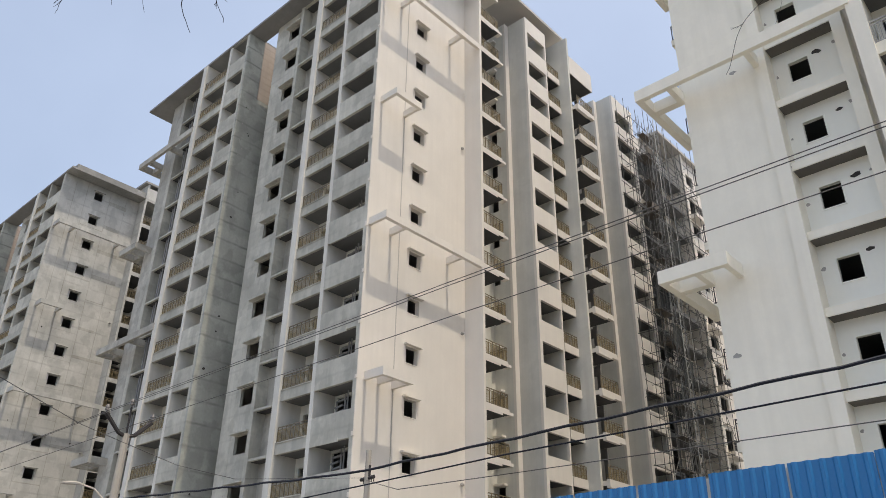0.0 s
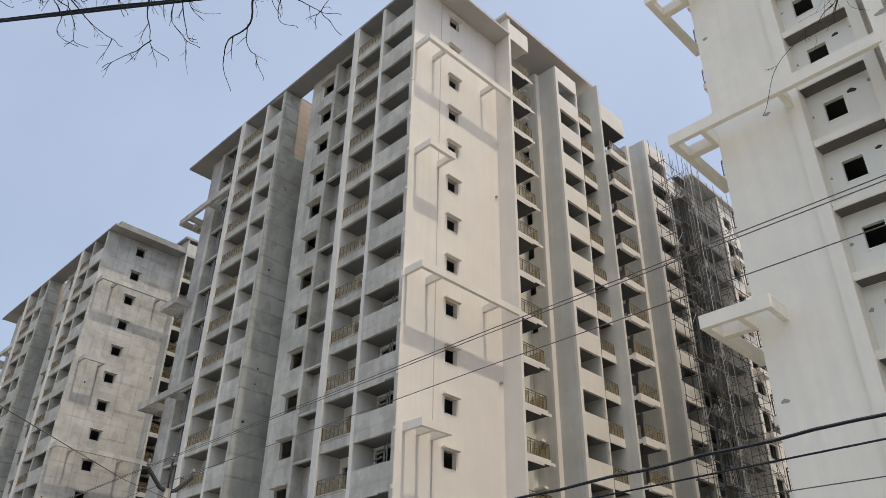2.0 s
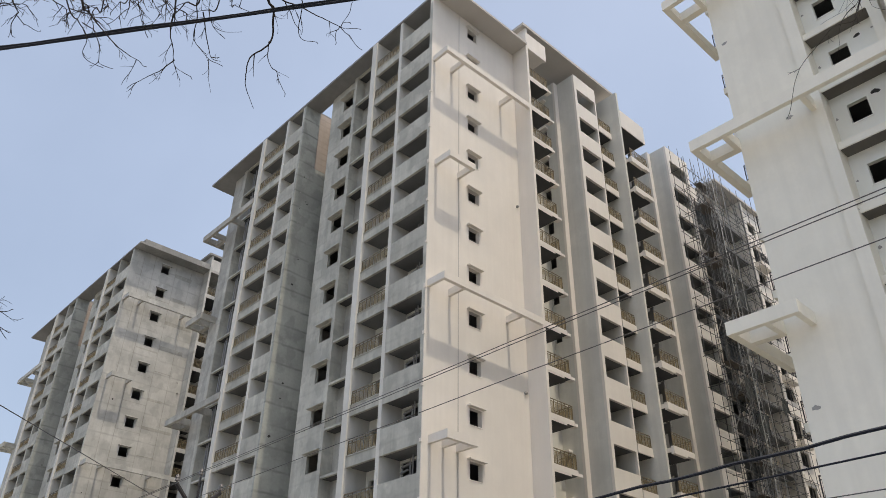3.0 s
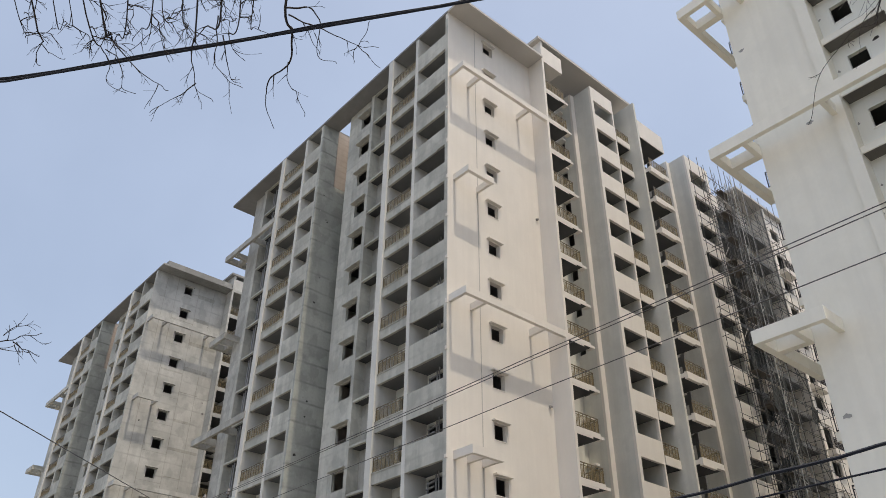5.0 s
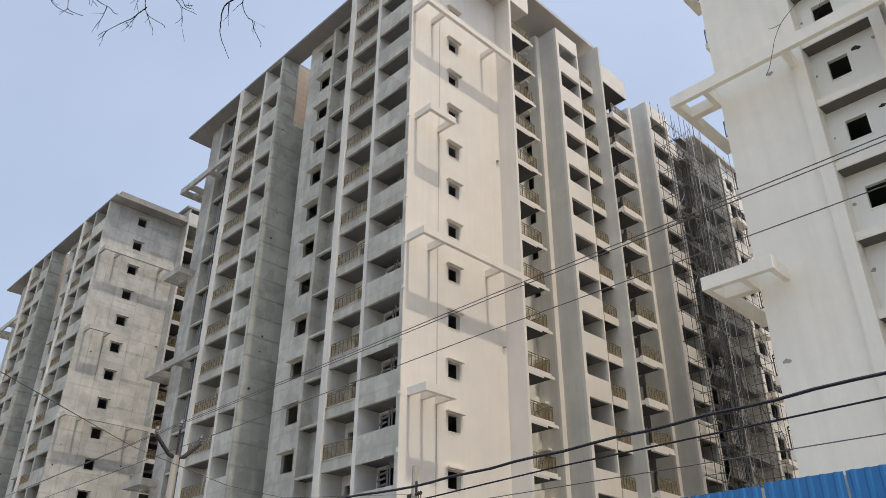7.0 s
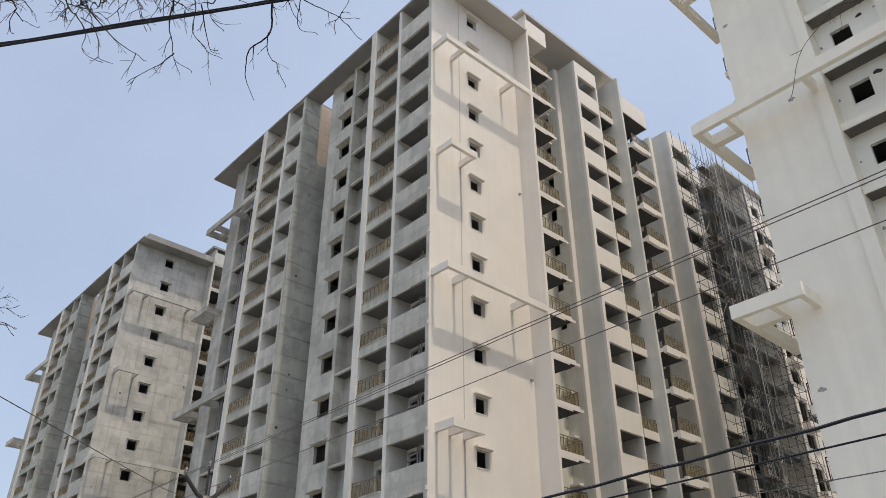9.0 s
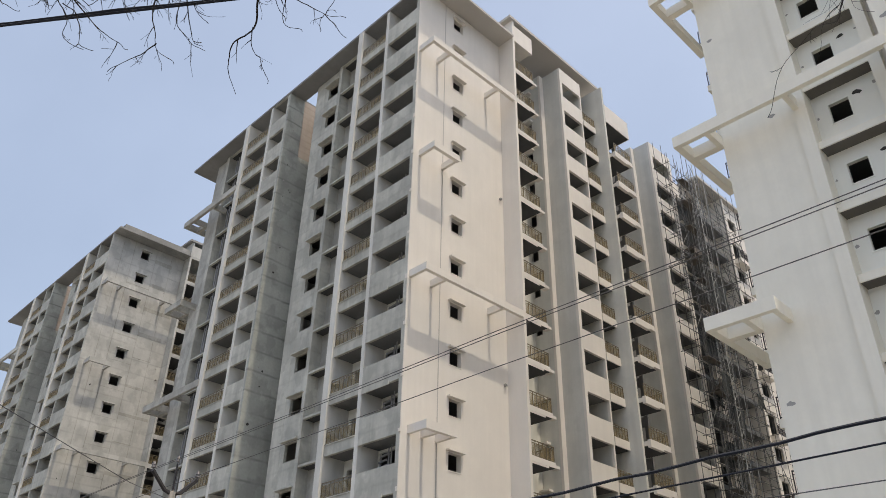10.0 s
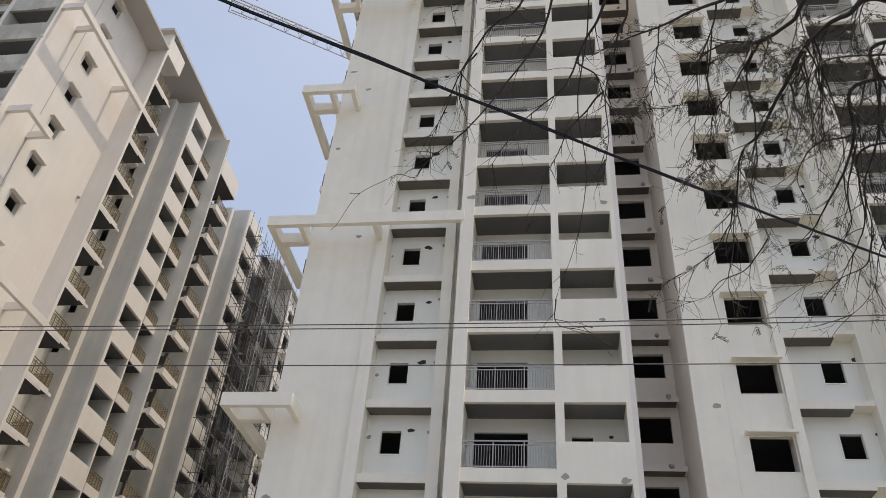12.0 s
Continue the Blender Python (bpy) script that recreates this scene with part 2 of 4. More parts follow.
def tower(name, origin, paint, label):
    """One block of flats. Its own corner, between the long front (facing -y) and the gable side (facing +x), is its origin."""
    body = tagged(new(name), label, "apartment building", "towers in a row")
    body.location = origin
    low, ks = -1.0, range(FLOORS)
    front, pil, bare, side, gable, panel, rail, shade = (paint[k] for k in ("front", "pilaster", "bare", "side", "gable", "panel", "rail", "sidewall"))
    sill = lambda k: lintel(k) - 1.51
    floor_at = lambda k: lintel(k) - 2.54

    def wall(axis, u0, u1, z1, w0, w1, mat, holes=(), lab=""):
        bm = bmesh.new()
        holed(bm, axis, u0, u1, low, z1, w0, w1, list(holes))
        return part("wall", bm, mat, body, lab)

    # thin dark sheet that paints the shade on an underside
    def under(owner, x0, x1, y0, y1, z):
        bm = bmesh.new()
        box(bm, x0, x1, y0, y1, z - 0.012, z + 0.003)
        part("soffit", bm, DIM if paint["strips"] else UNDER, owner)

    edge = -26.5 if paint["strips"] else -27.8
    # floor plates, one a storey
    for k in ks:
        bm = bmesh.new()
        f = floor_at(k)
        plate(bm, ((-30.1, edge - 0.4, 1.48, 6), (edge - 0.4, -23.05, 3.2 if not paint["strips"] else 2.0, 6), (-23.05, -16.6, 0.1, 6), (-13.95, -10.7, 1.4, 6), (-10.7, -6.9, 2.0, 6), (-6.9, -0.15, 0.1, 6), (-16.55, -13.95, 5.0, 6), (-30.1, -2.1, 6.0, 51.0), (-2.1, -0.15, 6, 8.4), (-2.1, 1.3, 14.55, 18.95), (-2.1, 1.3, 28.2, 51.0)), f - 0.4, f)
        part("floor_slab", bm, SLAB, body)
    # loggias of the two front blocks
    for x0, d0, d1, x1, p0 in ((-6.4, -3.72, -3.42, -0.3, -6.92), (-22.5, -19.19, -18.87, -16.5, -23.05)):
        if x1 < -1:
            wall("x", d1, x1, RT, 0.0, 0.18, front, [(d1, x1 - 0.18, sill(k), lintel(k) + (0.5 if k == 0 else 0)) for k in ks])
        else:
            for k in ks:
                bm = bmesh.new()
                box(bm, d1, x1, 0.0, 0.18, lintel(k + 1), sill(k))
                part("parapet", bm, front, body)
        drop = 0.16 if paint["strips"] else 0.0
        for k in ks:
            bm = bmesh.new()
            box(bm, x0, d0, 0.0, 0.18, lintel(k + 1), floor_at(k) + 0.17 - drop)
            part("edge_beam", bm, front, body)
        wall("y", 0.0, 1.5, RT, d0, d1, pil if paint["dividers"] else front)
        wall("y", -0.14, 2.0, RT, p0, x0, pil)
        wall("x", x0, x1 - 0.02, RT, 1.5, 1.65, panel, [(x0 + 0.26, x0 + 2.27, floor_at(k), lintel(k) - 0.5) for k in ks] + ([(d1 + 0.27, d1 + 1.04, floor_at(k) + 0.9, lintel(k) - 0.67) for k in ks] if paint["strips"] or x1 < -1 else [(d1 + 0.1, d1 + 1.45, floor_at(k), lintel(k) - 0.1) for k in ks]))
        if x1 < -1:
            wall("y", 0.18, 1.5, RT, x1 - 0.17, x1 - 0.02, panel)
        rm = rail_mesh(rail, d0 - x0, 0.88 + drop)
        for k in ks:
            bm = bmesh.new()
            box(bm, x0 + 0.02, d0 - 0.02, 0.004 if paint["strips"] else -0.05, 0.2, floor_at(k) + 0.14 - drop, floor_at(k) + 0.2 - drop)
            b = part("balcony", bm, front, body)
            at(part("railing", rm, rail, b), x0, 0.06, floor_at(k) + 0.2 - drop)
    # recessed strips with small windows
    for u0, u1, a, b, wx in ((-10.5, -7.8, -10.84, -10.5, -9.1), (edge, -23.9, edge - 0.5, edge, -25.9)):
        back = 3.1 if u0 < -20 and not paint["strips"] else 1.92
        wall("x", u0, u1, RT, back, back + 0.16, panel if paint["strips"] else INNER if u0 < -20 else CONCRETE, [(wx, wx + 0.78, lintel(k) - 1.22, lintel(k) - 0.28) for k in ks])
        wall("y", 1.08, back + 0.1, RT, a, b, pil if paint["strips"] else front)
        wm = window_mesh(panel, 0.78, 0.94, 0.03, 0.05)
        for k in ks:
            bm = bmesh.new()
            thick = 0.33 if paint["strips"] else 0.15
            if paint["strips"] and u0 > -20:
                box(bm, u0, u1 - 0.75, 1.27, 1.93, lintel(k) + 0.42, lintel(k) + 0.42 + thick)
                box(bm, u1 - 0.75, u1, 1.29, 1.93, lintel(k) + 0.55, lintel(k) + 0.42 + thick)
            else:
                box(bm, u0, u1, 1.27 if paint["strips"] else 1.12, 1.93, lintel(k) + 0.42, lintel(k) + 0.42 + thick)
            led = part("ledge", bm, pil if paint["strips"] else front, body)
            # dark sheet for the shade below the ledge
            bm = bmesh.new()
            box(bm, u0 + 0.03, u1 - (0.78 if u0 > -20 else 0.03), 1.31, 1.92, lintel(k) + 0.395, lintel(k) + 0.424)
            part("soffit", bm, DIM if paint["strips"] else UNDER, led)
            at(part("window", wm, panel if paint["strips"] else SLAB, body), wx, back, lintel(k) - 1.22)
            bm = bmesh.new()
            bmesh.ops.create_circle(bm, cap_ends=True, segments=9, radius=0.1 + 0.05 * random.random())
            for v in bm.verts:
                v.co *= random.uniform(0.65, 1.3)
            hole = part("pipe_hole", bm, HOLE, body)
            hole.location, hole.rotation_euler, hole.scale = (wx + random.uniform(1.05, 1.4), back - 0.008, lintel(k) - 0.08 - random.uniform(0.05, 0.2)), (radians(90), 0, 0), (random.uniform(1.0, 1.6), random.uniform(0.6, 0.9), 1)
            if paint["strips"] and u0 < -20:
                for x, z in ((u0 + 0.1, random.uniform(-0.9, -0.4)), (u1 - 0.15, random.uniform(-0.4, -0.1))):
                    bm = bmesh.new()
                    bmesh.ops.create_circle(bm, cap_ends=True, segments=7, radius=random.uniform(0.05, 0.09))
                    for v in bm.verts:
                        v.co *= random.uniform(0.6, 1.4)
                    chip = part("mortar_chip", bm, PATCH, body)
                    chip.location, chip.rotation_euler = (x, back - 0.006, lintel(k) + z), (radians(90), 0, 0)
    if not paint["strips"]:
        for x, y in ((-8.15, 1.7), (-8.35, 1.8), (-26.6, 1.45), (-27.2, 1.6)):
            bm = bmesh.new()
            tube(bm, [(x, y, low), (x, y, TOP)], 0.055, 7)
            part("drain_pipe", bm, PIPE, body, fix=False)
    else:
        for k in ks:
            for x, z, s in ((-1.6, -0.72, 0.09), (-2.3, -0.95, 0.05), (-5.2, -0.4, 0.07), (-17.2, -0.7, 0.08)):
                bm = bmesh.new()
                bmesh.ops.create_circle(bm, cap_ends=True, segments=9, radius=s)
                for v in bm.verts:
                    v.co *= random.uniform(0.7, 1.3)
                hole = part("pipe_hole", bm, HOLE, body)
                hole.location, hole.rotation_euler = (x + random.uniform(-0.15, 0.15), 1.494, lintel(k) + z + random.uniform(-0.08, 0.08)), (radians(90), 0, 0)
            bm = bmesh.new()
            bmesh.ops.create_icosphere(bm, subdivisions=1, radius=0.13)
            for v in bm.verts:
                v.co *= random.uniform(0.7, 1.2)
            lump = part("mortar_lump", bm, PATCH, body)
            lump.location = (-14.6 + random.uniform(-0.15, 0.15), 4.32, lintel(k) - 0.55)
    wall("y", 1.2, 2.0, RT, -23.9, -23.45, pil if paint["strips"] else front)
    wall("x", -23.45, -23.05, RT, 1.8, 1.9, shade)
    wall("x", -7.8, -6.92, RT, 1.25, 2.05, pil if paint["strips"] else front)
    wall("x", -30.2, edge - 0.5, RT, 1.27, 1.47, paint["plain"])
    # the wall with large windows between the two front blocks, and the shaft beside it
    foot, brow = (1.99, 0.7) if paint["strips"] else (1.92, 0.77)
    big = [(-12.38, -10.9, lintel(k) - foot, lintel(k) - brow) for k in ks]
    wall("x", -14.1, -10.84, RT, 1.27, 1.45, front, big)
    wm = window_mesh(front, 1.48, foot - brow, 0.015, 0.04, hood=0.38)
    for k in ks:
        at(part("window", wm, front, body), -12.38, 1.27, lintel(k) - foot)
    wall("y", 1.45, 4.9, RT, -14.1, -13.9, shade)
    wall("x", -16.5, -13.9, RT, 4.9, 5.1, shade, [(-16.2, -14.45, lintel(k) - 2.34, lintel(k) - 1.16) for k in ks])
    for k in ks:
        bm = bmesh.new()
        box(bm, -16.28, -14.12, 4.35, 4.9, lintel(k) - 0.74, lintel(k) - 0.52)
        led = part("ledge", bm, shade, body)
        under(led, -16.27, -14.2, 4.37, 4.89, lintel(k) - 0.74)
        for u in (-16.28, -14.45):
            bm = bmesh.new()
            box(bm, u, u + 0.08, 4.87, 4.9, lintel(k) - 2.42, lintel(k) - 1.08)
            part("window_jamb", bm, shade, body)
    wall("y", 0.0, 4.9, RT, -16.5, -16.3, bare)
    # panel tinted like sunlight on the upper shaft wall
    if paint["sunlit"]:
        bm = bmesh.new()
        box(bm, -16.304, -16.29, 1.5, 4.9, 41.9, RT)
        part("sunlit_panel", bm, ORANGE, body, "shaft wall panel tinted warm as where sunlight reaches it")
    bm = bmesh.new()
    box(bm, -12.95, -12.87, 1.255, 1.275, low, RT)
    part("groove", bm, front, body)
    # gable
    wall("y", 0.0, 8.5, RT, -0.3, 0.0, gable, [(3.45, 4.4, lintel(k) - 1.2, lintel(k) - 0.24) for k in ks])
    bm = bmesh.new()
    box(bm, 0.0, 0.012, 2.56, 2.62, low, RT)
    part("groove", bm, SOFFIT if not paint["rough"] else CONCRETE, body)
    if paint["rough"]:
        for y in (1.3, 5.15, 7.0):
            bm = bmesh.new()
            box(bm, 0.0, 0.01, y, y + 0.05, low, TOP)
            part("groove", bm, CONCRETE, body)
        for k in ks:
            bm = bmesh.new()
            box(bm, 0.0, 0.009, 2.62 + random.uniform(0, 0.1), 5.15, lintel(k) - 1.62 + random.uniform(-0.1, 0.1), lintel(k) - 1.56)
            box(bm, 0.0, 0.011, 5.2, random.uniform(6.5, 8.4), lintel(k) - 0.9 + random.uniform(-0.3, 0.3), lintel(k) - 0.72)
            part("plaster_joint", bm, CONCRETE, body)
    wm = window_mesh(gable, 0.95, 0.96, 0.025, 0.05, hood=0.28)
    for k in ks:
        at(part("window", wm, gable, body), 0.0, 3.45, lintel(k) - 1.2, 90)
    for z, end, arms in ((41.4, 8.5, (0.0, 1.65, 6.6)), (32.45, 2.7, (0.35, 2.35)), (23.5, 8.5, (0.0, 1.65, 6.6)), (14.42, 2.7, (0.35, 1.3, 2.35)), (5.4, 8.5, (0.0, 1.65, 6.6))):
        bm = bmesh.new()
        y0 = arms[0] + 0.1
        plate(bm, [(1.22, 1.46, y0, end)] + [(0.0, 1.22, a + 0.1, a + 0.3) for a in arms], z, z + 0.45)
        part("canopy_frame", bm, gable, body)
    # end wall, its corner canopies and balconies
    wall("y", 1.47, 51.3, RT, -30.2, -30.0, front)
    for z, end, arms in ((40.95, -22.9, (-30.4, -27.0)), (31.97, -29.0, (-30.4, -29.25)), (23.0, -22.9, (-30.4, -27.0)), (14.15, -29.0, (-30.4, -29.25)), (5.1, -22.9, (-30.4, -27.0))):
        bm = bmesh.new()
        plate(bm, [(-31.8, end, -0.2, 0.04), (-31.8, -31.5, 0.04, 4.8), (-31.5, -30.19, 1.05, 1.4)] + [(a, a + 0.22, 0.04, 1.28) for a in arms], z, z + 0.54)
        part("canopy_frame", bm, paint["plain"], body)
    rm = rail_mesh(IRON, 1.4, 0.95)
    for k in ks:
        bm = bmesh.new()
        box(bm, -31.75, -30.2, 4.8, 5.7, floor_at(k) - 0.25, floor_at(k) + 0.12)
        b = part("balcony", bm, paint["plain"], body)
        at(part("railing", rm, IRON, b), -31.7, 4.86, floor_at(k) + 0.12)
    # side facing +x
    X1 = 1.46
    tall = 48.85
    wall("x", -0.3, X1, tall + 1.05, 8.5, 8.72, side)
    wall("y", 8.72, 13.95, tall, -2.2, -2.0, shade, [(8.9, 11.3, floor_at(k) + 0.02, lintel(k) - 0.1) for k in ks] + [(11.6, 12.6, floor_at(k) + 0.9, floor_at(k) + 2.1) for k in ks])
    wall("x", -2.0, -0.5, tall, 13.95, 14.1, shade, [(-1.96, -1.36, lintel(k) - 1.3, lintel(k) - 0.2) for k in ks])
    wall("y", 13.95, 14.4, tall, -0.5, -0.3, side)
    wall("x", -0.3, X1 - 0.2, tall, 14.4, 14.6, shade)
    wall("y", 14.4, 17.25, tall, X1 - 0.2, X1, side, [(14.7, 17.1, sill(k), lintel(k)) for k in ks])
    wall("x", -0.3, X1 - 0.22, tall, 17.15, 17.3, shade)
    wall("x", -0.3, 2.42, tall + 0.3, 19.0, 19.22, shade)
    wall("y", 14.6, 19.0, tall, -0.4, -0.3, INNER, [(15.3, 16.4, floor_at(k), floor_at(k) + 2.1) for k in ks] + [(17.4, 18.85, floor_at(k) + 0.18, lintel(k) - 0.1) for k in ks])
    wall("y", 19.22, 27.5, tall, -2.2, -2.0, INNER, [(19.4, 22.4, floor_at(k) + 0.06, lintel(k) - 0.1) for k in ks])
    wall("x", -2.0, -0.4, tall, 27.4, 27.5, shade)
    # dark wall added to stand for the shaded void behind the balconies
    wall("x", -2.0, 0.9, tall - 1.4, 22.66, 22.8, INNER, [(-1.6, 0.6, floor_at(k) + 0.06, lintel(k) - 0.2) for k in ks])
    wall("y", 27.4, 27.85, tall, -0.4, -0.2, side)
    wall("x", -0.2, X1 - 0.2, tall, 27.85, 28.05, shade)
    wall("y", 27.85, 31.55, tall, X1 - 0.2, X1, side, [(28.28, 31.02, sill(k) - 0.06, lintel(k)) for k in ks])
    wall("x", -0.2, X1 - 0.22, tall, 31.35, 31.55, shade)
    wall("y", 31.55, 36.6, tall, -0.4, -0.2, side, [(31.9, 36.2, floor_at(k) + 0.3, lintel(k)) for k in ks if k > 2])
    wall("y", 36.6, 41.0, tall, -0.2, 0.0, side, [(37.6, 39.4, sill(k), lintel(k)) for k in ks])
    wall("x", -0.2, X1 + 0.3, tall, 41.0, 41.25, side)
    wall("y", 41.25, 51.3, tall, X1 - 0.2, X1, side, [(42.3, 43.9, floor_at(k) + 0.17 if k % 2 else sill(k), lintel(k) - 0.2) for k in ks] + [(45.3, 46.6, sill(k), lintel(k) - 0.2) for k in ks] + [(47.9, 49.4, floor_at(k) + 0.17, lintel(k) - 0.2) for k in ks if k % 2])
    wall("x", -30.2, X1, RT, 51.3, 51.5, front)
    r1, r2, r3, r4, r5 = rail_mesh(rail, 2.1, 0.95), rail_mesh(rail, 1.7, 0.88), rail_mesh(rail, 2.35, 0.95), rail_mesh(rail, 1.3, 0.95), rail_mesh(rail, 1.55, 0.95)
    r6 = rail_mesh(IRON, 1.8, 1.0)
    for k in ks:
        f = floor_at(k)
        ragged = 0.25 * random.random()
        bm = bmesh.new()
        box(bm, -2.0, X1, 8.72, 10.88, f - 0.3, f + 0.02)
        box(bm, -2.0, X1 - 0.01, 8.74, 10.05 + ragged, f - 0.42, f - 0.29)
        box(bm, X1 - 0.45, X1 + 0.02, 10.88, 11.05 + ragged, f - 0.3, f - 0.12)
        b = part("balcony", bm, side, body)
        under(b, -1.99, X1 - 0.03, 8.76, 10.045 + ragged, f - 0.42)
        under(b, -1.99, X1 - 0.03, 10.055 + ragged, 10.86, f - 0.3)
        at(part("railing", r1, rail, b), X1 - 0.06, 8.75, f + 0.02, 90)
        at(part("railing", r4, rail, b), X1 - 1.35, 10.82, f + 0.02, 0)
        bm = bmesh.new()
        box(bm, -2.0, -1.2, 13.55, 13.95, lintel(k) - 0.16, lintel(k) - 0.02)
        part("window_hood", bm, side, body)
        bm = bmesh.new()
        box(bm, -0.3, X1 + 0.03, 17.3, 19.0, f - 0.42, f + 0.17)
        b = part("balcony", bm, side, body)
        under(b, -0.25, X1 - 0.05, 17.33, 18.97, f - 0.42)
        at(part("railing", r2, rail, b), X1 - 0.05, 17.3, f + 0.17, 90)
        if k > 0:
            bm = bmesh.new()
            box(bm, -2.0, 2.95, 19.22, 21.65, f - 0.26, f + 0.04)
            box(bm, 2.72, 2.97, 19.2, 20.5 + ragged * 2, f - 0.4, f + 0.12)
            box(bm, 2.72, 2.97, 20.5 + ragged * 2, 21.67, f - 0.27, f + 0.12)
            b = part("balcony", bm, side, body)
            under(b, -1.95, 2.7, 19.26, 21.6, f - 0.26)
            at(part("railing", r3, rail, b), 2.86, 19.25, f + 0.12, 90)
            at(part("railing", r5, rail, b), 1.3, 21.6, f + 0.04, 0)
        for y in (41.9, 47.5) if k % 2 else (41.9,):
            bm = bmesh.new()
            box(bm, X1 - 0.2, X1 + (0.75 if k % 2 else 0.1), y, y + 2.2, f - 0.35, f + 0.17)
            b = part("balcony", bm, side, body)
            if k % 2:
                at(part("railing", r6, IRON, b), X1 + 0.7, y + 0.2, f + 0.17, 90)
    bm = bmesh.new()
    box(bm, -2.0, 2.44, 19.22, 22.65, lintel(0) - 1.95, lintel(0) - 0.1)
    under(part("balcony_hood", bm, side, body), -1.95, 2.38, 19.26, 22.58, lintel(0) - 1.95)
    bm = bmesh.new()
    box(bm, X1 - 0.2, X1, 8.72, 10.9, RT - 0.15, tall + 0.62)
    box(bm, -2.0, X1 - 0.2, 8.74, 10.88, RT, RT + 0.2)
    part("balcony_hood", bm, side, body)
    # corner blocks, ragged lintel lips, patches, pipes
    for k in range(3, FLOORS):
        bm = bmesh.new()
        box(bm, -0.12, 0.03, -0.06, 0.06, lintel(k) + random.uniform(0.0, 0.1), lintel(k) + random.uniform(0.2, 0.32))
        part("corner_block", bm, gable, body)
    for k in range(2, FLOORS, 2 if not paint["strips"] else 5):
        bm = bmesh.new()
        a = -3.4 + random.uniform(0, 0.5)
        box(bm, a, a + random.uniform(1.5, 2.3), -0.03, 0.02, lintel(k) - random.uniform(0.06, 0.12), lintel(k) + 0.12)
        part("ragged_lip", bm, front, body)
    bm = bmesh.new()
    box(bm, -0.296, -0.05, -0.012, 0.0, low, TOP)
    part("corner_coat", bm, front, body)
    spots = ((-28.54, 24.67), (-27.95, 23.4), (-26.66, 17.95), (-29.8, 11.18), (-28.8, 33.65), (-29.8, 29.2), (-29.8, 35.2), (-26.74, 30.0), (-26.68, 36.2), (-22.6, 24.3), (-16.9, 23.9), (-17.3, 17.9), (-18.9, 11.6), (-16.9, 11.5), (-13.3, 14.9), (-13.5, 21.2)) if paint["strips"] else ()
    for x, z in spots:
        y = 1.195 if -27.05 < x < -26.45 else -0.006 if -19.2 < x < -16.5 else -0.146 if -23.1 < x < -22.4 else 1.262
        bm = bmesh.new()
        bmesh.ops.create_circle(bm, cap_ends=True, segments=11, radius=0.13)
        for v in bm.verts:
            v.co *= random.uniform(0.7, 1.25)
        spot = part("mortar_patch", bm, PATCH, body)
        spot.location, spot.rotation_euler, spot.scale = (x, y, z), (radians(90), 0, 0), (random.uniform(0.9, 1.6), random.uniform(0.6, 1.0), 1)
    if not paint["strips"]:
        for n in range(26):
            bm = bmesh.new()
            bmesh.ops.create_circle(bm, cap_ends=True, segments=9, radius=random.uniform(0.04, 0.11))
            for v in bm.verts:
                v.co *= random.uniform(0.6, 1.3)
            pit = part("broken_pit", bm, random.choice((HOLE, PATCH, PATCH)), body)
            z = random.uniform(4, 46)
            if n % 2 or not paint["rough"]:
                pit.location, pit.rotation_euler = (-16.296, random.uniform(0.3, 1.4), z), (0, radians(90), 0)
            else:
                pit.location, pit.rotation_euler = (0.004, random.choice((random.uniform(0.4, 2.4), random.uniform(5.4, 8.0))), z), (0, radians(90), 0)
    for z in (33.0, 19.3, 10.3):
        bm = bmesh.new()
        tube(bm, [(-0.02, 8.2, z), (0.06, 8.2, z), (0.16, 8.2, z - 0.05)], [0.1, 0.11, 0.07], 8)
        part("rain_spout", bm, PATCH, body, fix=False)
    if not paint["strips"]:
        lines = [([(-1.3 + 0.1 * (n % 2), 1.2, 0.2 + 0.3 * n), (-0.35 - 0.12 * (n % 3), 1.12, 0.24 + 0.3 * n)], 0.065) for n in range(4)]
        lines += [([(-0.45, 1.15, 0), (-0.45, 1.15, 1.45)], 0.05), ([(-0.25, 1.15, 0), (-0.25, 1.15, 1.6)], 0.04), ([(-1.2, 1.22, 0), (-1.2, 1.22, 1.2)], 0.04)]
        pipes = []
        for points, r in lines:
            bm = bmesh.new()
            tube(bm, points, r, 6)
            pipes.append(mesh_of("drain_pipe", bm, PIPE, False))
        for k in range(5, FLOORS):
            for pipe in pipes:
                at(part("drain_pipe", pipe, PIPE, body), -1.75, 0.05, floor_at(k) + 1.0)
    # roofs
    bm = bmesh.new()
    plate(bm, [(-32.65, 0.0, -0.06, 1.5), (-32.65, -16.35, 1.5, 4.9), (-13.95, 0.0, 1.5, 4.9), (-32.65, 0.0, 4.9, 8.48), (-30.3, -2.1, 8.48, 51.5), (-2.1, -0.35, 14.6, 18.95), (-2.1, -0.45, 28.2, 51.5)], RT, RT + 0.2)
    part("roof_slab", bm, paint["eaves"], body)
    bm = bmesh.new()
    box(bm, 0.0, 1.6, -0.06, 8.48, RT, RT + 0.2)
    part("roof_slab", bm, paint["roof"], body)
    if paint["rough"]:
        bm = bmesh.new()
        plate(bm, [(1.2, 1.4, 0.5, 8.4), (-3.0, 1.2, 0.5, 0.7)], RT + 0.2, RT + 0.8)
        part("roof_upstand", bm, paint["roof"], body)
    bm = bmesh.new()
    box(bm, -2.2, 1.6, 8.1, 20.1, tall + 1.06, tall + 1.31)
    part("roof_slab", bm, paint["roof"], body)
    bm = bmesh.new()
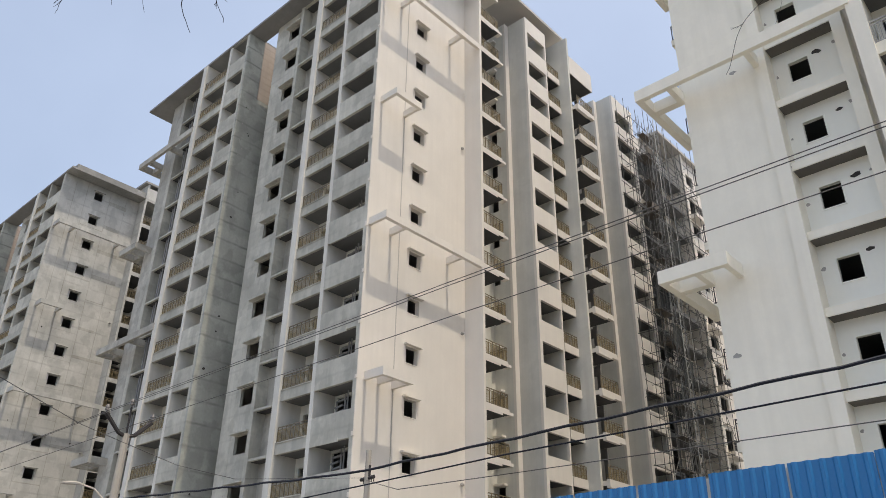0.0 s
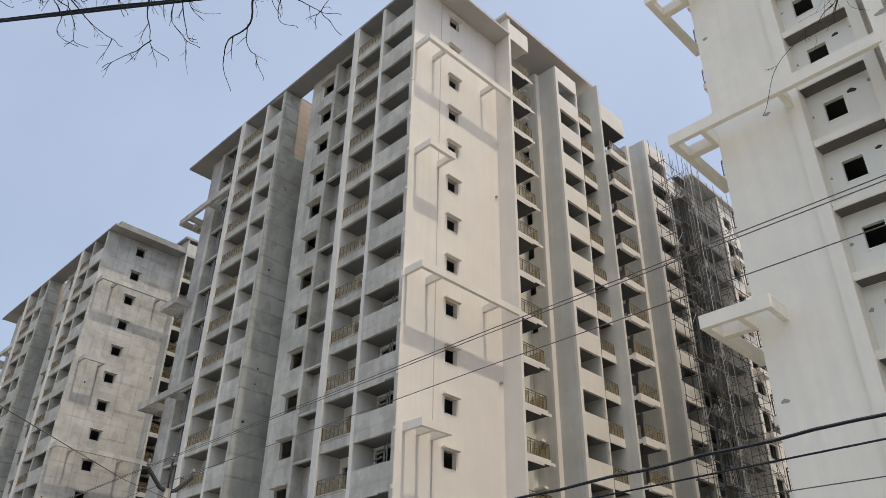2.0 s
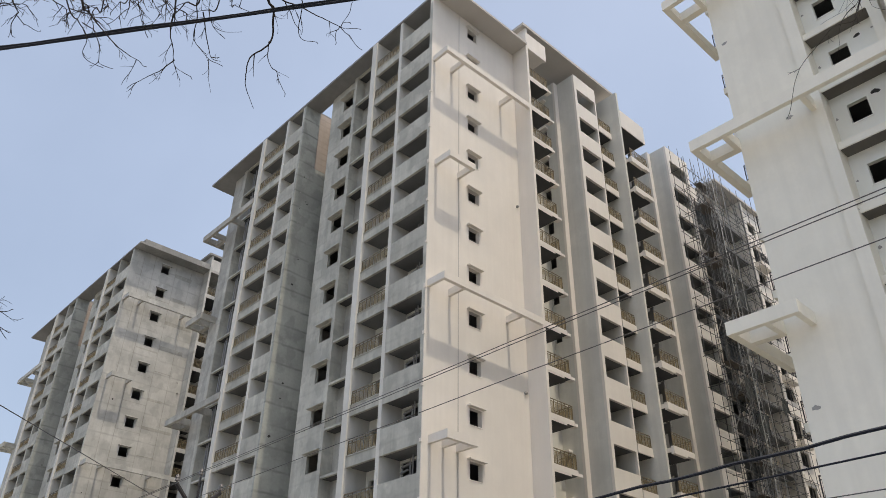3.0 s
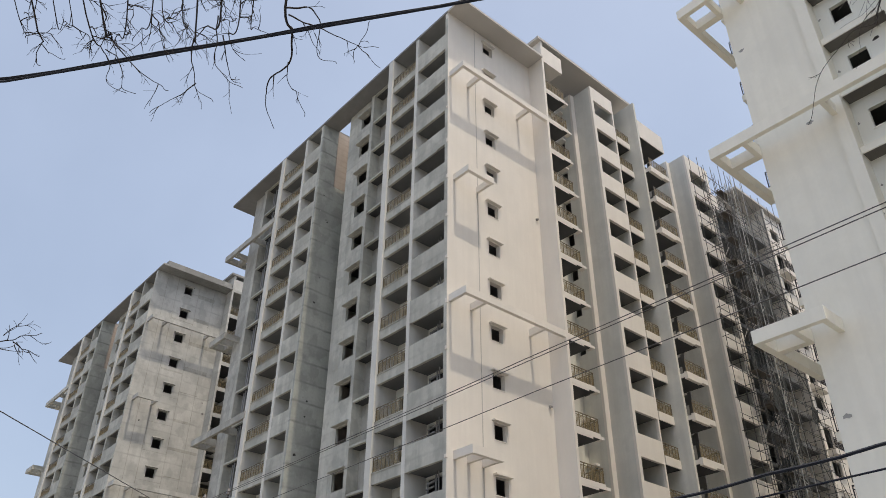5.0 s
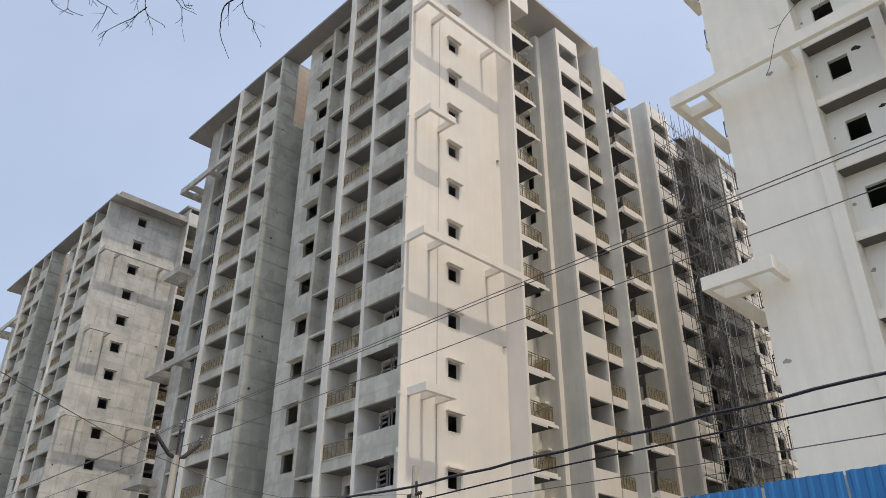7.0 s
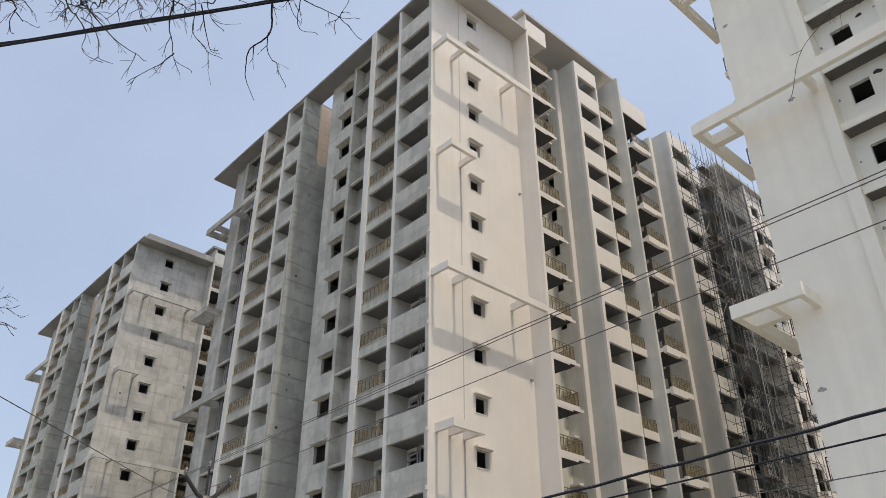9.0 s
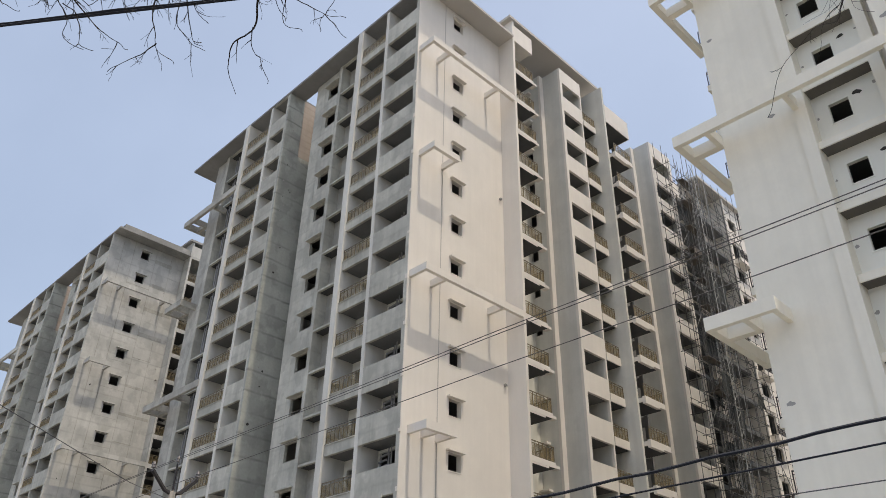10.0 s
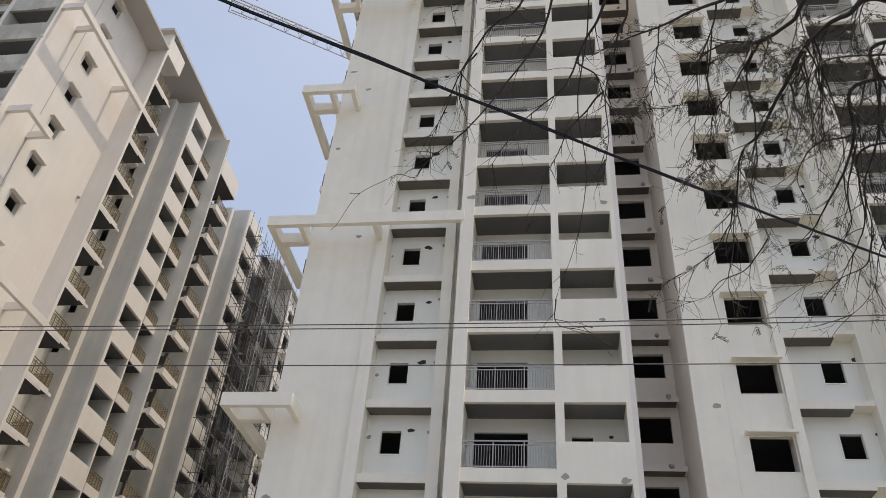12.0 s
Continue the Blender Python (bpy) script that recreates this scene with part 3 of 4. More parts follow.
    box(bm, -2.2, X1 - 0.22, 28.07, 31.33, tall - 0.3, tall - 0.02)
    part("roof_slab", bm, side, body)
    bm = bmesh.new()
    box(bm, -2.2, 1.9, 36.0, 51.7, tall + 0.02, tall + 0.27)
    part("roof_slab", bm, paint["roof"], body)
    bm = bmesh.new()
    box(bm, -4.4, -2.25, 8.0, 13.0, RT + 0.2, 50.6)
    part("stair_head", bm, paint["roof"] if paint["rough"] else front, body)
    bm = bmesh.new()
    plate(bm, [(-29.8, 1.3, 0.55, 0.7), (1.15, 1.3, 0.7, 7.3), (-29.8, -29.65, 0.7, 51.0)], RT + 0.2, TOP + 1.2)
    part("roof_parapet", bm, paint["roof"] if paint["rough"] else front, body)
    return body


GREY = dict(front=CONCRETE_WARM, pilaster=GREYWHITE, bare=BARE, side=CREAM, gable=CREAM, panel=PUTTY, rail=BEIGE_RAIL, sidewall=SHADED, dividers=True, strips=False, plain=CONCRETE, sunlit=True, rough=False, roof=SOFFIT, eaves=EAVES)
RAW = dict(front=CONCRETE_WARM, pilaster=GREYWHITE, bare=BARE, side=RENDERED, gable=RENDERED, panel=CONCRETE, rail=BEIGE_RAIL, sidewall=CONCRETE, dividers=False, strips=False, plain=CONCRETE_WARM, sunlit=True, rough=True, roof=WEATHERED, eaves=EAVES)
PAINTED = dict(front=WHITE, pilaster=WHITE, bare=CREAM, side=CREAM, gable=CREAM, panel=PUTTY, rail=STEEL_RAIL, sidewall=CREAM, dividers=False, strips=True, plain=WHITE, sunlit=False, rough=False, roof=SOFFIT, eaves=SOFFIT)
tower_a = tower("apartment_tower", (-29.31, 25.63, 0), GREY, "unfinished tower with grey plaster front and cream painted side")
tower_b = tower("apartment_tower", (-78.11, 24.95, -0.2), RAW, "unfinished tower in raw grey cement plaster throughout")
tower_c = tower("apartment_tower", (19.5, 26.05, 0.42), PAINTED, "nearly finished tower with white painted front and balconies")

# ---- ground ----
bm = bmesh.new()
box(bm, -900, 900, -900, 1500, -0.6, 0.0)
tagged(part("ground", bm, EARTH, None), "dry brown building-site earth reaching the horizon", "ground", kind="structure")
bm = bmesh.new()
box(bm, -300, 300, -2.0, 8.0, -0.3, 0.02)
tagged(part("road", bm, ASPHALT, None), "dark asphalt street along the site fence", "road", kind="structure")

# ---- site fence of blue corrugated sheets ----
fence = tagged(new("fence"), "tall blue corrugated sheet fence along the building site", "fence")
fence.location = (0, 10.4, 0)
bm = bmesh.new()
W_SHEET, N_RIB = 1.06, 6
prof = [(0.0, 0.0)]
for i in range(N_RIB):
    c = (i + 0.5) * W_SHEET / N_RIB
    prof += [(c - 0.045, 0.0), (c - 0.02, -0.03), (c + 0.02, -0.03), (c + 0.045, 0.0)]
prof.append((W_SHEET, 0.0))
cols = [[bm.verts.new((x, y + d, z)) for d in (0, 0.004) for z in (0, 3.0)] for x, y in prof]
for a, b in zip(cols, cols[1:]):
    bm.faces.new((a[0], b[0], b[1], a[1]))
    bm.faces.new((a[2], a[3], b[3], b[2]))
    bm.faces.new((a[1], b[1], b[3], a[3]))
    bm.faces.new((a[0], a[2], b[2], b[0]))
sheet = mesh_of("sheet", bm, BLUE)
bm = bmesh.new()
box(bm, -0.035, 0.035, 0.02, 0.06, 0, 3.82)
post = mesh_of("post", bm, GREYWHITE)
for i in range(-30, 26):
    x = -5.63 + (i + 4) * 1.06
    s = part("sheet", sheet, BLUE, fence)
    at(s, x, -0.006 * (i % 2), 0.86 + random.uniform(-0.03, 0.03))
    s.rotation_euler = (0, radians(random.uniform(-0.4, 0.4)), 0)
    s.scale = (0.968, 1, 1)
    at(part("post", post, GREYWHITE, fence), x - 0.017, 0, 0)

# ---- scaffold against the cream side ----
scaffold = tagged(new("scaffold"), "rusty steel tube scaffold with planks and torn dark nets", "scaffold")
scaffold.location = (-29.31, 25.63, 0)
YS = [27.9 + 1.42 * i for i in range(10)]
XS = (1.75, 2.95)
HIGH = 46.6


def bar_mesh(name, length, r=0.025):
    bm = bmesh.new()
    tube(bm, [(0, 0, 0), (0, 0, length)], r, 6)
    return mesh_of(name, bm, TUBE, False)


upright, ledger, transom, brace = bar_mesh("standard", HIGH), bar_mesh("ledger", YS[-1] - YS[0] + 0.5), bar_mesh("transom", 1.7), bar_mesh("brace", 2.47)
for i, y in enumerate(YS):
    for x in XS:
        ob = at(part("standard", upright, TUBE, scaffold), x, y, 0)
        ob.scale = (1, 1, 1 + random.uniform(0.0, 0.06))
        ob.rotation_euler = (radians(random.uniform(-0.15, 0.15)), radians(random.uniform(-0.15, 0.15)), 0)
levels = [1.4 + 1.3 * i for i in range(35)]
for i, z in enumerate(levels):
    for x in XS:
        ob = part("ledger", ledger, TUBE, scaffold)
        ob.location, ob.rotation_euler = (x + 0.05, YS[0] - 0.25 + random.uniform(-0.2, 0.2), z + random.uniform(-0.06, 0.06)), (radians(-90 + random.uniform(-0.5, 0.5)), 0, 0)
    for y in YS[i % 2::2]:
        ob = part("transom", transom, TUBE, scaffold)
        ob.location, ob.rotation_euler = (XS[0] - 0.25, y + 0.05, z + 0.06), (0, radians(90 + random.uniform(-2, 2)), 0)
    for n in range(1 + i % 2):
        y = YS[(i * 3 + n * 5) % 9]
        ob = part("brace", brace, TUBE, scaffold)
        ob.location, ob.rotation_euler = (XS[1] + 0.07, y, z), (radians(-36 if (i + n) % 2 else 36), 0, 0)
        if (i + n) % 2 == 0:
            ob.location = (XS[1] + 0.07, y + 1.42, z)
# dense stair bay with planks and nets
stair = bar_mesh("stair_standard", HIGH + 0.8, 0.028)
bright = stair.copy()
bright.materials[0] = STEEL_RAIL
for y in (31.0, 31.8, 32.7, 33.8):
    for x in (0.9, 2.3, 3.3):
        at(part("standard", bright if (y, x) in ((31.8, 3.3), (32.7, 2.3), (33.8, 3.3)) else stair, TUBE, scaffold), x + random.uniform(-0.1, 0.1), y + random.uniform(-0.1, 0.1), 0)
bm = bmesh.new()
box(bm, 0.3, 0.95, 0, 2.2, 0, 0.05)
plank = mesh_of("plank", bm, PLANK)
bm = bmesh.new()
for i in range(7):
    for j in range(5):
        a = [(0.0 + 0.06 * math.sin(2.1 * (i + p) + 1.3 * (j + q)), (i + p) * 0.42, -(j + q) * 0.5 * (1 + 0.15 * math.sin(i + p))) for p, q in ((0, 0), (1, 0), (1, 1), (0, 1))]
        bm.faces.new([bm.verts.new(v) for v in a])
net = mesh_of("net_panel", bm, NET)
for i, z in enumerate(levels):
    if i % 2 == 0:
        at(part("plank", plank, PLANK, scaffold), 1.72, 30.9 + random.uniform(-0.8, 1.4), z + 0.1)
    if random.random() < (0.55 if z < 33 else 0.08):
        ob = at(part("net_panel", net, NET, scaffold), random.choice((1.0, 2.0, 3.05)), 31.2 + random.uniform(-0.3, 0.9), z + 0.2)
        ob.scale = (1, random.uniform(0.5, 1.0), random.uniform(0.4, 0.9))
    if random.random() < 0.06:
        ob = at(part("net_panel", net, NET, scaffold), random.choice((1.6, 3.05)), random.uniform(29, 39), z)
        ob.scale = (1, random.uniform(0.15, 0.4), random.uniform(0.3, 0.6))

# pale lattice mast of a hoist in the scaffold
mast = bmesh.new()
corners = [(2.95 + 0.3 * a, 32.5 + 0.3 * c) for a, c in ((-1, -1), (1, -1), (1, 1), (-1, 1))]
for cx, cy in corners:
    tube(mast, [(cx, cy, 0), (cx, cy, 47.0)], 0.035, 5)
for n in range(62):
    for i in range(4):
        p, q = corners[i], corners[(i + 1) % 4]
        tube(mast, [(*p, 0.75 * n + 0.1), (*q, 0.75 * n + (0.8 if (n + i) % 2 else 0.1))], 0.022, 4)
part("hoist_mast", mast, STEEL_RAIL, scaffold, "pale galvanised lattice hoist mast", False)
for n, z in enumerate((12.5, 24.8, 37.1, 43.2)):
    bm = bmesh.new()
    box(bm, -0.5, 0.5, -0.7, 0.7, 0, 0.06)
    for cx in (-0.47, 0.47):
        for cy in (-0.67, 0.67):
            box(bm, cx - 0.03, cx + 0.03, cy - 0.03, cy + 0.03, 0.06, 1.1)
    box(bm, -0.5, 0.5, 0.66, 0.7, 0.5, 1.1)
    box(bm, 0.46, 0.5, -0.7, 0.7, 0.5, 1.1)
    at(part("landing", bm, PLANK, scaffold), 2.2, 31.6 + 0.3 * (n % 2), z)

# ---- power lines along the street ----
def wire(name, points, r, label, kink=0.0, material=None):
    """A hanging cable through a few points, with a little sag between them."""
    bm, line = bmesh.new(), []
    for a, b in zip(points, points[1:]):
        a, b = Vector(a), Vector(b)
        n = max(8, int((b - a).length / 0.5))
        for i in range(n):
            s = i / n
            p = a.lerp(b, s) + Vector((0, 0, -4 * 0.0008 * (b - a).length * s * (1 - s)))
            line.append(p + Vector((0, math.sin(i * 1.9), math.cos(i * 1.9))) * kink)
    line.append(Vector(points[-1]))
    tube(bm, line, r, 5)
    return tagged(part(name, bm, material or (WIRE if r < 0.0095 else CABLE), None, fix=False), label, "cable", "overhead cables")


THIN = "thin black overhead wire strung along the street"
wire("overhead_wire", [(-60, 10, 7.9), (-20.8, 10, 7.88), (-9, 10, 7.88), (0, 10, 7.83), (5, 10, 7.88), (35, 10, 8.0)], 0.009, THIN)
wire("overhead_wire", [(-60, 10, 7.84), (-20.8, 10.02, 7.94), (-9, 10.02, 7.96), (0, 10.02, 7.92), (5, 10.02, 7.98), (35, 10.02, 8.1)], 0.009, THIN)
wire("overhead_wire", [(-60, 10, 7.25), (-20.8, 10, 7.2), (-9, 10, 7.23), (0, 10, 7.2), (35, 10, 7.35)], 0.009, THIN)
wire("overhead_cable", [(-60, 10, 6.1), (-20.9, 10, 5.27), (-11.5, 10, 4.71), (-2, 10, 4.83), (35, 10, 5.3)], 0.024, "thick twisted black cable bundle along the street", 0.012)
wire("overhead_wire", [(-20.9, 10, 4.25), (-7.7, 10, 4.52), (35, 10, 4.75)], 0.014, THIN)
wire("overhead_wire", [(-19.8, 18, 6.9), (-10.2, 10.1, 4.29), (35, 10.1, 3.5)], 0.008, THIN)
wire("overhead_wire", [(-8.13, -0.04, 4.84), (-11.95, 3.7, 5.14), (-14.34, 6.04, 5.33), (-17.09, 9.6, 5.58), (-18.07, 11.85, 5.74), (-19.7, 18.0, 6.95)], 0.007, "thin black wire crossing over the street")
wire("overhead_cable", [(-14, -5.2, 8.2), (-6.87, 0.36, 7.07), (-2.55, 3.5, 6.985), (1.84, 6.69, 7.52), (3.7, 8.04, 7.82), (9, 11.9, 8.7)], 0.016, "thick black cable pair sweeping close overhead", 0.008)
wire("overhead_cable", [(-14, -5.22, 8.17), (-6.87, 0.35, 7.03), (-2.55, 3.49, 6.965), (1.84, 6.68, 7.5), (3.7, 8.03, 7.81), (9, 11.9, 8.7)], 0.012, "thin black cable beside the thicker one")


def utility_pole(x, y, high, arm_z, spread, vee, stub, label, cups=True):
    pole = tagged(new("utility_pole"), label, "utility pole", "poles on the street")
    pole.location = (x, y, 0)
    bm = bmesh.new()
    tube(bm, [(0, 0, 0), (0, 0, high)], [0.15, 0.095], 10)
    part("shaft", bm, POLE, pole, fix=False)
    bm = bmesh.new()
    for s in (-1, 1):
        tube(bm, [(0, 0.08 * s, arm_z), (0, spread * 0.35 * s, arm_z + vee * 0.1), (0, spread * s, arm_z + vee)], 0.06, 6)
    part("crossarm", bm, IRON, pole, "bent dark iron crossarm", False)
    if not cups:
        for s in (-1, 1):
            bm = bmesh.new()
            box(bm, -0.035, 0.035, 0.1 * s - 0.03, 0.1 * s + 0.03, arm_z + 0.06, arm_z + 0.42)
            part("side_plate", bm, IRON, pole)
            for y in (0.16, 0.3):
                bm = bmesh.new()
                tube(bm, [(0.05, y * s, arm_z + 0.09), (0.05, y * s, arm_z - 0.14)], 0.016, 6)
                part("bolt", bm, IRON, pole, fix=False)
    bm = bmesh.new()
    tube(bm, [(0, 0, 0), (0, 0, 0.06), (0, 0, 0.07), (0, 0, 0.14), (0, 0, 0.15), (0, 0, 0.24)], [0.02, 0.02, 0.07, 0.05, 0.065, 0.03], 9)
    ins = mesh_of("insulator", bm, INSUL, False)
    for s in (-1, 1) if cups else ():
        at(part("insulator", ins, INSUL, pole), 0, spread * s, arm_z + vee)
    bm = bmesh.new()
    tube(bm, [(0, 0, high - 0.2), (0, 0, high + stub)], 0.03, 6)
    part("stub", bm, IRON, pole, fix=False)
    if stub:
        at(part("insulator", ins, INSUL, pole), 0, 0, high + stub)
    return pole


p1 = utility_pole(-20.8, 10.0, 7.0, 6.95, 0.67, 0.5, 0.75, "weathered concrete utility pole with a bent iron arm")
bm = bmesh.new()
tube(bm, [(0, -0.1, 5.1), (-0.25, -0.45, 5.5), (-0.5, -0.75, 5.62)], 0.025, 6)
part("lamp_arm", bm, POLE, p1, fix=False)
bm = bmesh.new()
tube(bm, [(-0.48, -0.73, 5.62), (-0.56, -0.82, 5.63), (-0.72, -1.02, 5.63), (-0.8, -1.1, 5.62)], [0.03, 0.05, 0.05, 0.02], 8)
part("lamp_head", bm, POLE, p1, "grey street lamp head", False)
p2 = utility_pole(-19.7, 18.0, 7.86, 6.93, 0.38, 0.0, 0.0, "grey utility pole with a flat crossarm", False)
p2.rotation_euler = (0, 0, radians(82))

# ---- tower crane behind the white tower ----
crane = tagged(new("tower_crane"), "pale lattice tower crane standing behind the white tower", "crane")
crane.location = (16.5, 72.0, 0)
way = Vector((-0.837, -0.547, 0))
over_way = Vector((0.547, -0.837, 0))
bm = bmesh.new()
tube(bm, [way * -12 + Vector((0, 0, 66.2)), way * 55 + Vector((0, 0, 66.2))], 0.07, 6)
part("top_chord", bm, CRANE, crane, fix=False)
for s in (-0.6, 0.6):
    bm = bmesh.new()
    tube(bm, [way * -12 + over_way * s + Vector((0, 0, 65)), way * 55 + over_way * s + Vector((0, 0, 65))], 0.06, 6)
    part("bottom_chord", bm, CRANE, crane, fix=False)
bm = bmesh.new()
tube(bm, [(0, 0, 0), (over_way * 0.6 + way * 0.75 + Vector((0, 0, -1.2)))], 0.03, 5)
tube(bm, [(0, 0, 0), (over_way * 0.6 + way * -0.75 + Vector((0, 0, -1.2)))], 0.03, 5)
tube(bm, [(0, 0, 0), (over_way * -0.6 + way * 0.75 + Vector((0, 0, -1.2)))], 0.03, 5)
tube(bm, [(0, 0, 0), (over_way * -0.6 + way * -0.75 + Vector((0, 0, -1.2)))], 0.03, 5)
tube(bm, [over_way * 0.6 + way * 0.75 + Vector((0, 0, -1.2)), over_way * -0.6 + way * 0.75 + Vector((0, 0, -1.2))], 0.03, 5)
lace = mesh_of("lacing", bm, CRANE, False)
for i in range(44):
    p = way * (-11.2 + 1.5 * i) + Vector((0, 0, 66.2))
    at(part("lacing", lace, CRANE, crane), *p)
bm = bmesh.new()
for sx in (-0.8, 0.8):
    for sy in (-0.8, 0.8):
        tube(bm, [(sx, sy, 0), (sx, sy, 66)], 0.12, 6)
for i in range(32):
    z, s = 2.0 * i, 1 if i % 2 else -1
    for a, b in (((-0.8, -0.8), (0.8, -0.8)), ((-0.8, 0.8), (0.8, 0.8)), ((-0.8, -0.8), (-0.8, 0.8)), ((0.8, -0.8), (0.8, 0.8))):
        tube(bm, [(*a, z + (2 if s > 0 else 0)), (*b, z + (0 if s > 0 else 2))], 0.06, 5)
part("mast", bm, CRANE, crane, fix=False)
e = way * 55.2 + Vector((0, 0, 64.8))
for s in (-0.75, 0.75):
    bm = bmesh.new()
    tube(bm, [e + over_way * s + way * -2.2 + Vector((0, 0, 0.1)), e + over_way * s, e + over_way * s + Vector((0, 0, 1.7)), e + over_way * s + way * -2.2 + Vector((0, 0, 1.4))], 0.05, 5)
    part("end_frame", bm, CRANE, crane, fix=False)
for z in (0, 0.85, 1.7):
    bm = bmesh.new()
    tube(bm, [e + over_way * -0.75 + Vector((0, 0, z)), e + over_way * 0.75 + Vector((0, 0, z))], 0.05, 5)
    part("cross_rail", bm, CRANE, crane, fix=False)
bm = bmesh.new()
box(bm, -1.2, 1.2, -0.9, 0.9, 62.2, 64.4)
part("cab", bm, CRANE, crane)


# ---- roadside trees, nearly leafless ----
def branch(bm, tips, start, way, length, r, depth, rng, droop, sprout=2.5):
    """A wandering, drooping branch with side twigs. Appends twig ends to tips."""
    n = max(6, int(length / 0.05))
    p, d, line, rad = Vector(start), Vector(way).normalized(), [Vector(start)], [r]
    curl = Vector((rng.uniform(-1, 1), rng.uniform(-1, 1), rng.uniform(-1, 1))) * 0.1
    for i in range(n):
        curl = curl * 0.94 + Vector((rng.uniform(-1, 1), rng.uniform(-1, 1), rng.uniform(-1, 1))) * 0.03
        d = (d + curl + Vector((0, 0, -droop * 0.6))).normalized()
        p = p + d * (length / n)
        line.append(p.copy())
        rad.append(max(0.0016, r * (1 - 0.85 * (i + 1) / n)))
        if depth > 0 and rng.random() < sprout / n and i > 0:
            side = Vector((rng.uniform(-1, 1), rng.uniform(-1, 1), rng.uniform(-1, 1))) * 0.8
            branch(bm, tips, p, d + side, length * rng.uniform(0.35, 0.7), rad[-1] * 0.7, depth - 1, rng, droop, sprout)
    tube(bm, line, rad, 4 if r < 0.02 else 7)
    tips.append((p.copy(), d.copy()))
    return line


def tree(name, base, trunk, seed, label):
    """Starts a tree: its trunk, and what its limbs need to grow on."""
    whole = tagged(new(name), label, "tree", "roadside trees")
    whole.location = base
    bm = bmesh.new()
    tube(bm, trunk, [0.2 - 0.13 * i / (len(trunk) - 1) for i in range(len(trunk))], 10)
    part("trunk", bm, BARK, whole, fix=False)
    return whole, random.Random(seed), []


def grow(growing, r, twigs, reach, droop, *pts):
    """One limb of a tree along a soft curve, with its twigs."""
    whole, rng, tips = growing
    bm, fine, turn = bmesh.new(), [], rng.uniform(0, 6)
    ends = [Vector(pts[0]) * 2 - Vector(pts[1]), *map(Vector, pts), Vector(pts[-1]) * 2 - Vector(pts[-2])]
    for o, a, b, c in zip(ends, ends[1:], ends[2:], ends[3:]):
        for i in range(8):
            s = i / 8
            on = (2 * a + (b - o) * s + (2 * o - 5 * a + 4 * b - c) * s * s + (3 * a - o - 3 * b + c) * s * s * s) / 2
            bend = Vector((math.sin(turn + 0.55 * len(fine)), math.cos(1.3 * turn + 0.47 * len(fine)), math.sin(2.1 * turn + 0.6 * len(fine)))) * 0.009 * min(1, len(fine) / 6)
            fine.append(on + bend + Vector((rng.uniform(-1, 1), rng.uniform(-1, 1), rng.uniform(-1, 1))) * min(0.003, r * 0.2))
    fine.append(Vector(pts[-1]))
    tube(bm, fine, [max(0.0028, r * (1 - 0.85 * i / (len(fine) - 1))) for i in range(len(fine))], 7)
    for i in range(twigs):
        k = min(int(len(fine) * (0.25 + 0.75 * i / max(1, twigs))), len(fine) - 2)
        side = (fine[k + 1] - fine[k]).normalized() * 0.8 + Vector((rng.uniform(-1, 1), rng.uniform(-1, 1), rng.uniform(-1, 0.4)))
        branch(bm, tips, fine[k], side, reach * rng.uniform(0.6, 1.15), min(0.0065, max(0.0042, r * 0.42)), 2 if reach > 0.45 else 1, rng, droop)
    part("limb", bm, BARK, whole, fix=False)
    return fine


def leaves(growing, leafy):
    """Feathered leaves of small paired leaflets near the twig ends."""
    whole, rng, tips = growing
    bm = bmesh.new()
    for p, d in tips:
        if rng.random() < leafy(p):
            for s in range(rng.randint(1, 3)):
                stem = p - d * rng.uniform(0, 0.2)
                axis = (d * 0.5 + Vector((rng.uniform(-1, 1), rng.uniform(-1, 1), rng.uniform(-1.3, 0.2)))).normalized()
                side = axis.cross(Vector((rng.uniform(-0.4, 0.4), rng.uniform(-0.4, 0.4), 1))).normalized()
                long, pairs = rng.uniform(0.08, 0.2), rng.randint(6, 11)
                tube(bm, [stem, stem + axis * long * 0.5 + Vector((0, 0, 0.006)), stem + axis * long], 0.0016, 3)
                for i in range(pairs):
                    c = stem + axis * long * (0.12 + 0.88 * i / pairs)
                    for way in (-1, 1):
                        if rng.random() < 0.2:
                            continue
                        out = (side * way + axis * 0.45 + Vector((0, 0, rng.uniform(-0.5, 0.1)))).normalized()
                        size, wide = rng.uniform(0.018, 0.032), rng.uniform(0.0045, 0.007)
                        vs = [bm.verts.new(v) for v in (c, c + out * size * 0.45 + axis * wide, c + out * size, c + out * size * 0.45 - axis * wide)]
                        bm.faces.new(vs)
    tagged(part("leaves", bm, LEAF, whole, "sparse small brownish green leaves", False), kind="stuff")


bare_tree = tree("tree", (-6.6, -2.4, 0), [(0, 0, 0), (0.1, 0.1, 2), (0.0, 0.3, 4), (0.3, 0.7, 5.6)], 5, "bare roadside tree with thin drooping twigs")
boughs = []
grow(bare_tree, 0.0425, 10, 0.9, 0.06, (0.3, 0.7, 5.6), (2.2, 2.6, 7.7), (2.8, 3.6, 8.0), (3.1, 4.3, 8.1))
boughs += grow(bare_tree, 0.0145, 2, 0.2, 0.03, (2.98, 4.01, 8.06), (2.14, 4.37, 7.2), (1.99, 4.54, 7.13), (1.78, 4.65, 7.02), (1.55, 4.6, 6.91), (1.37, 4.66, 6.81), (1.21, 4.87, 6.69))[6:11]
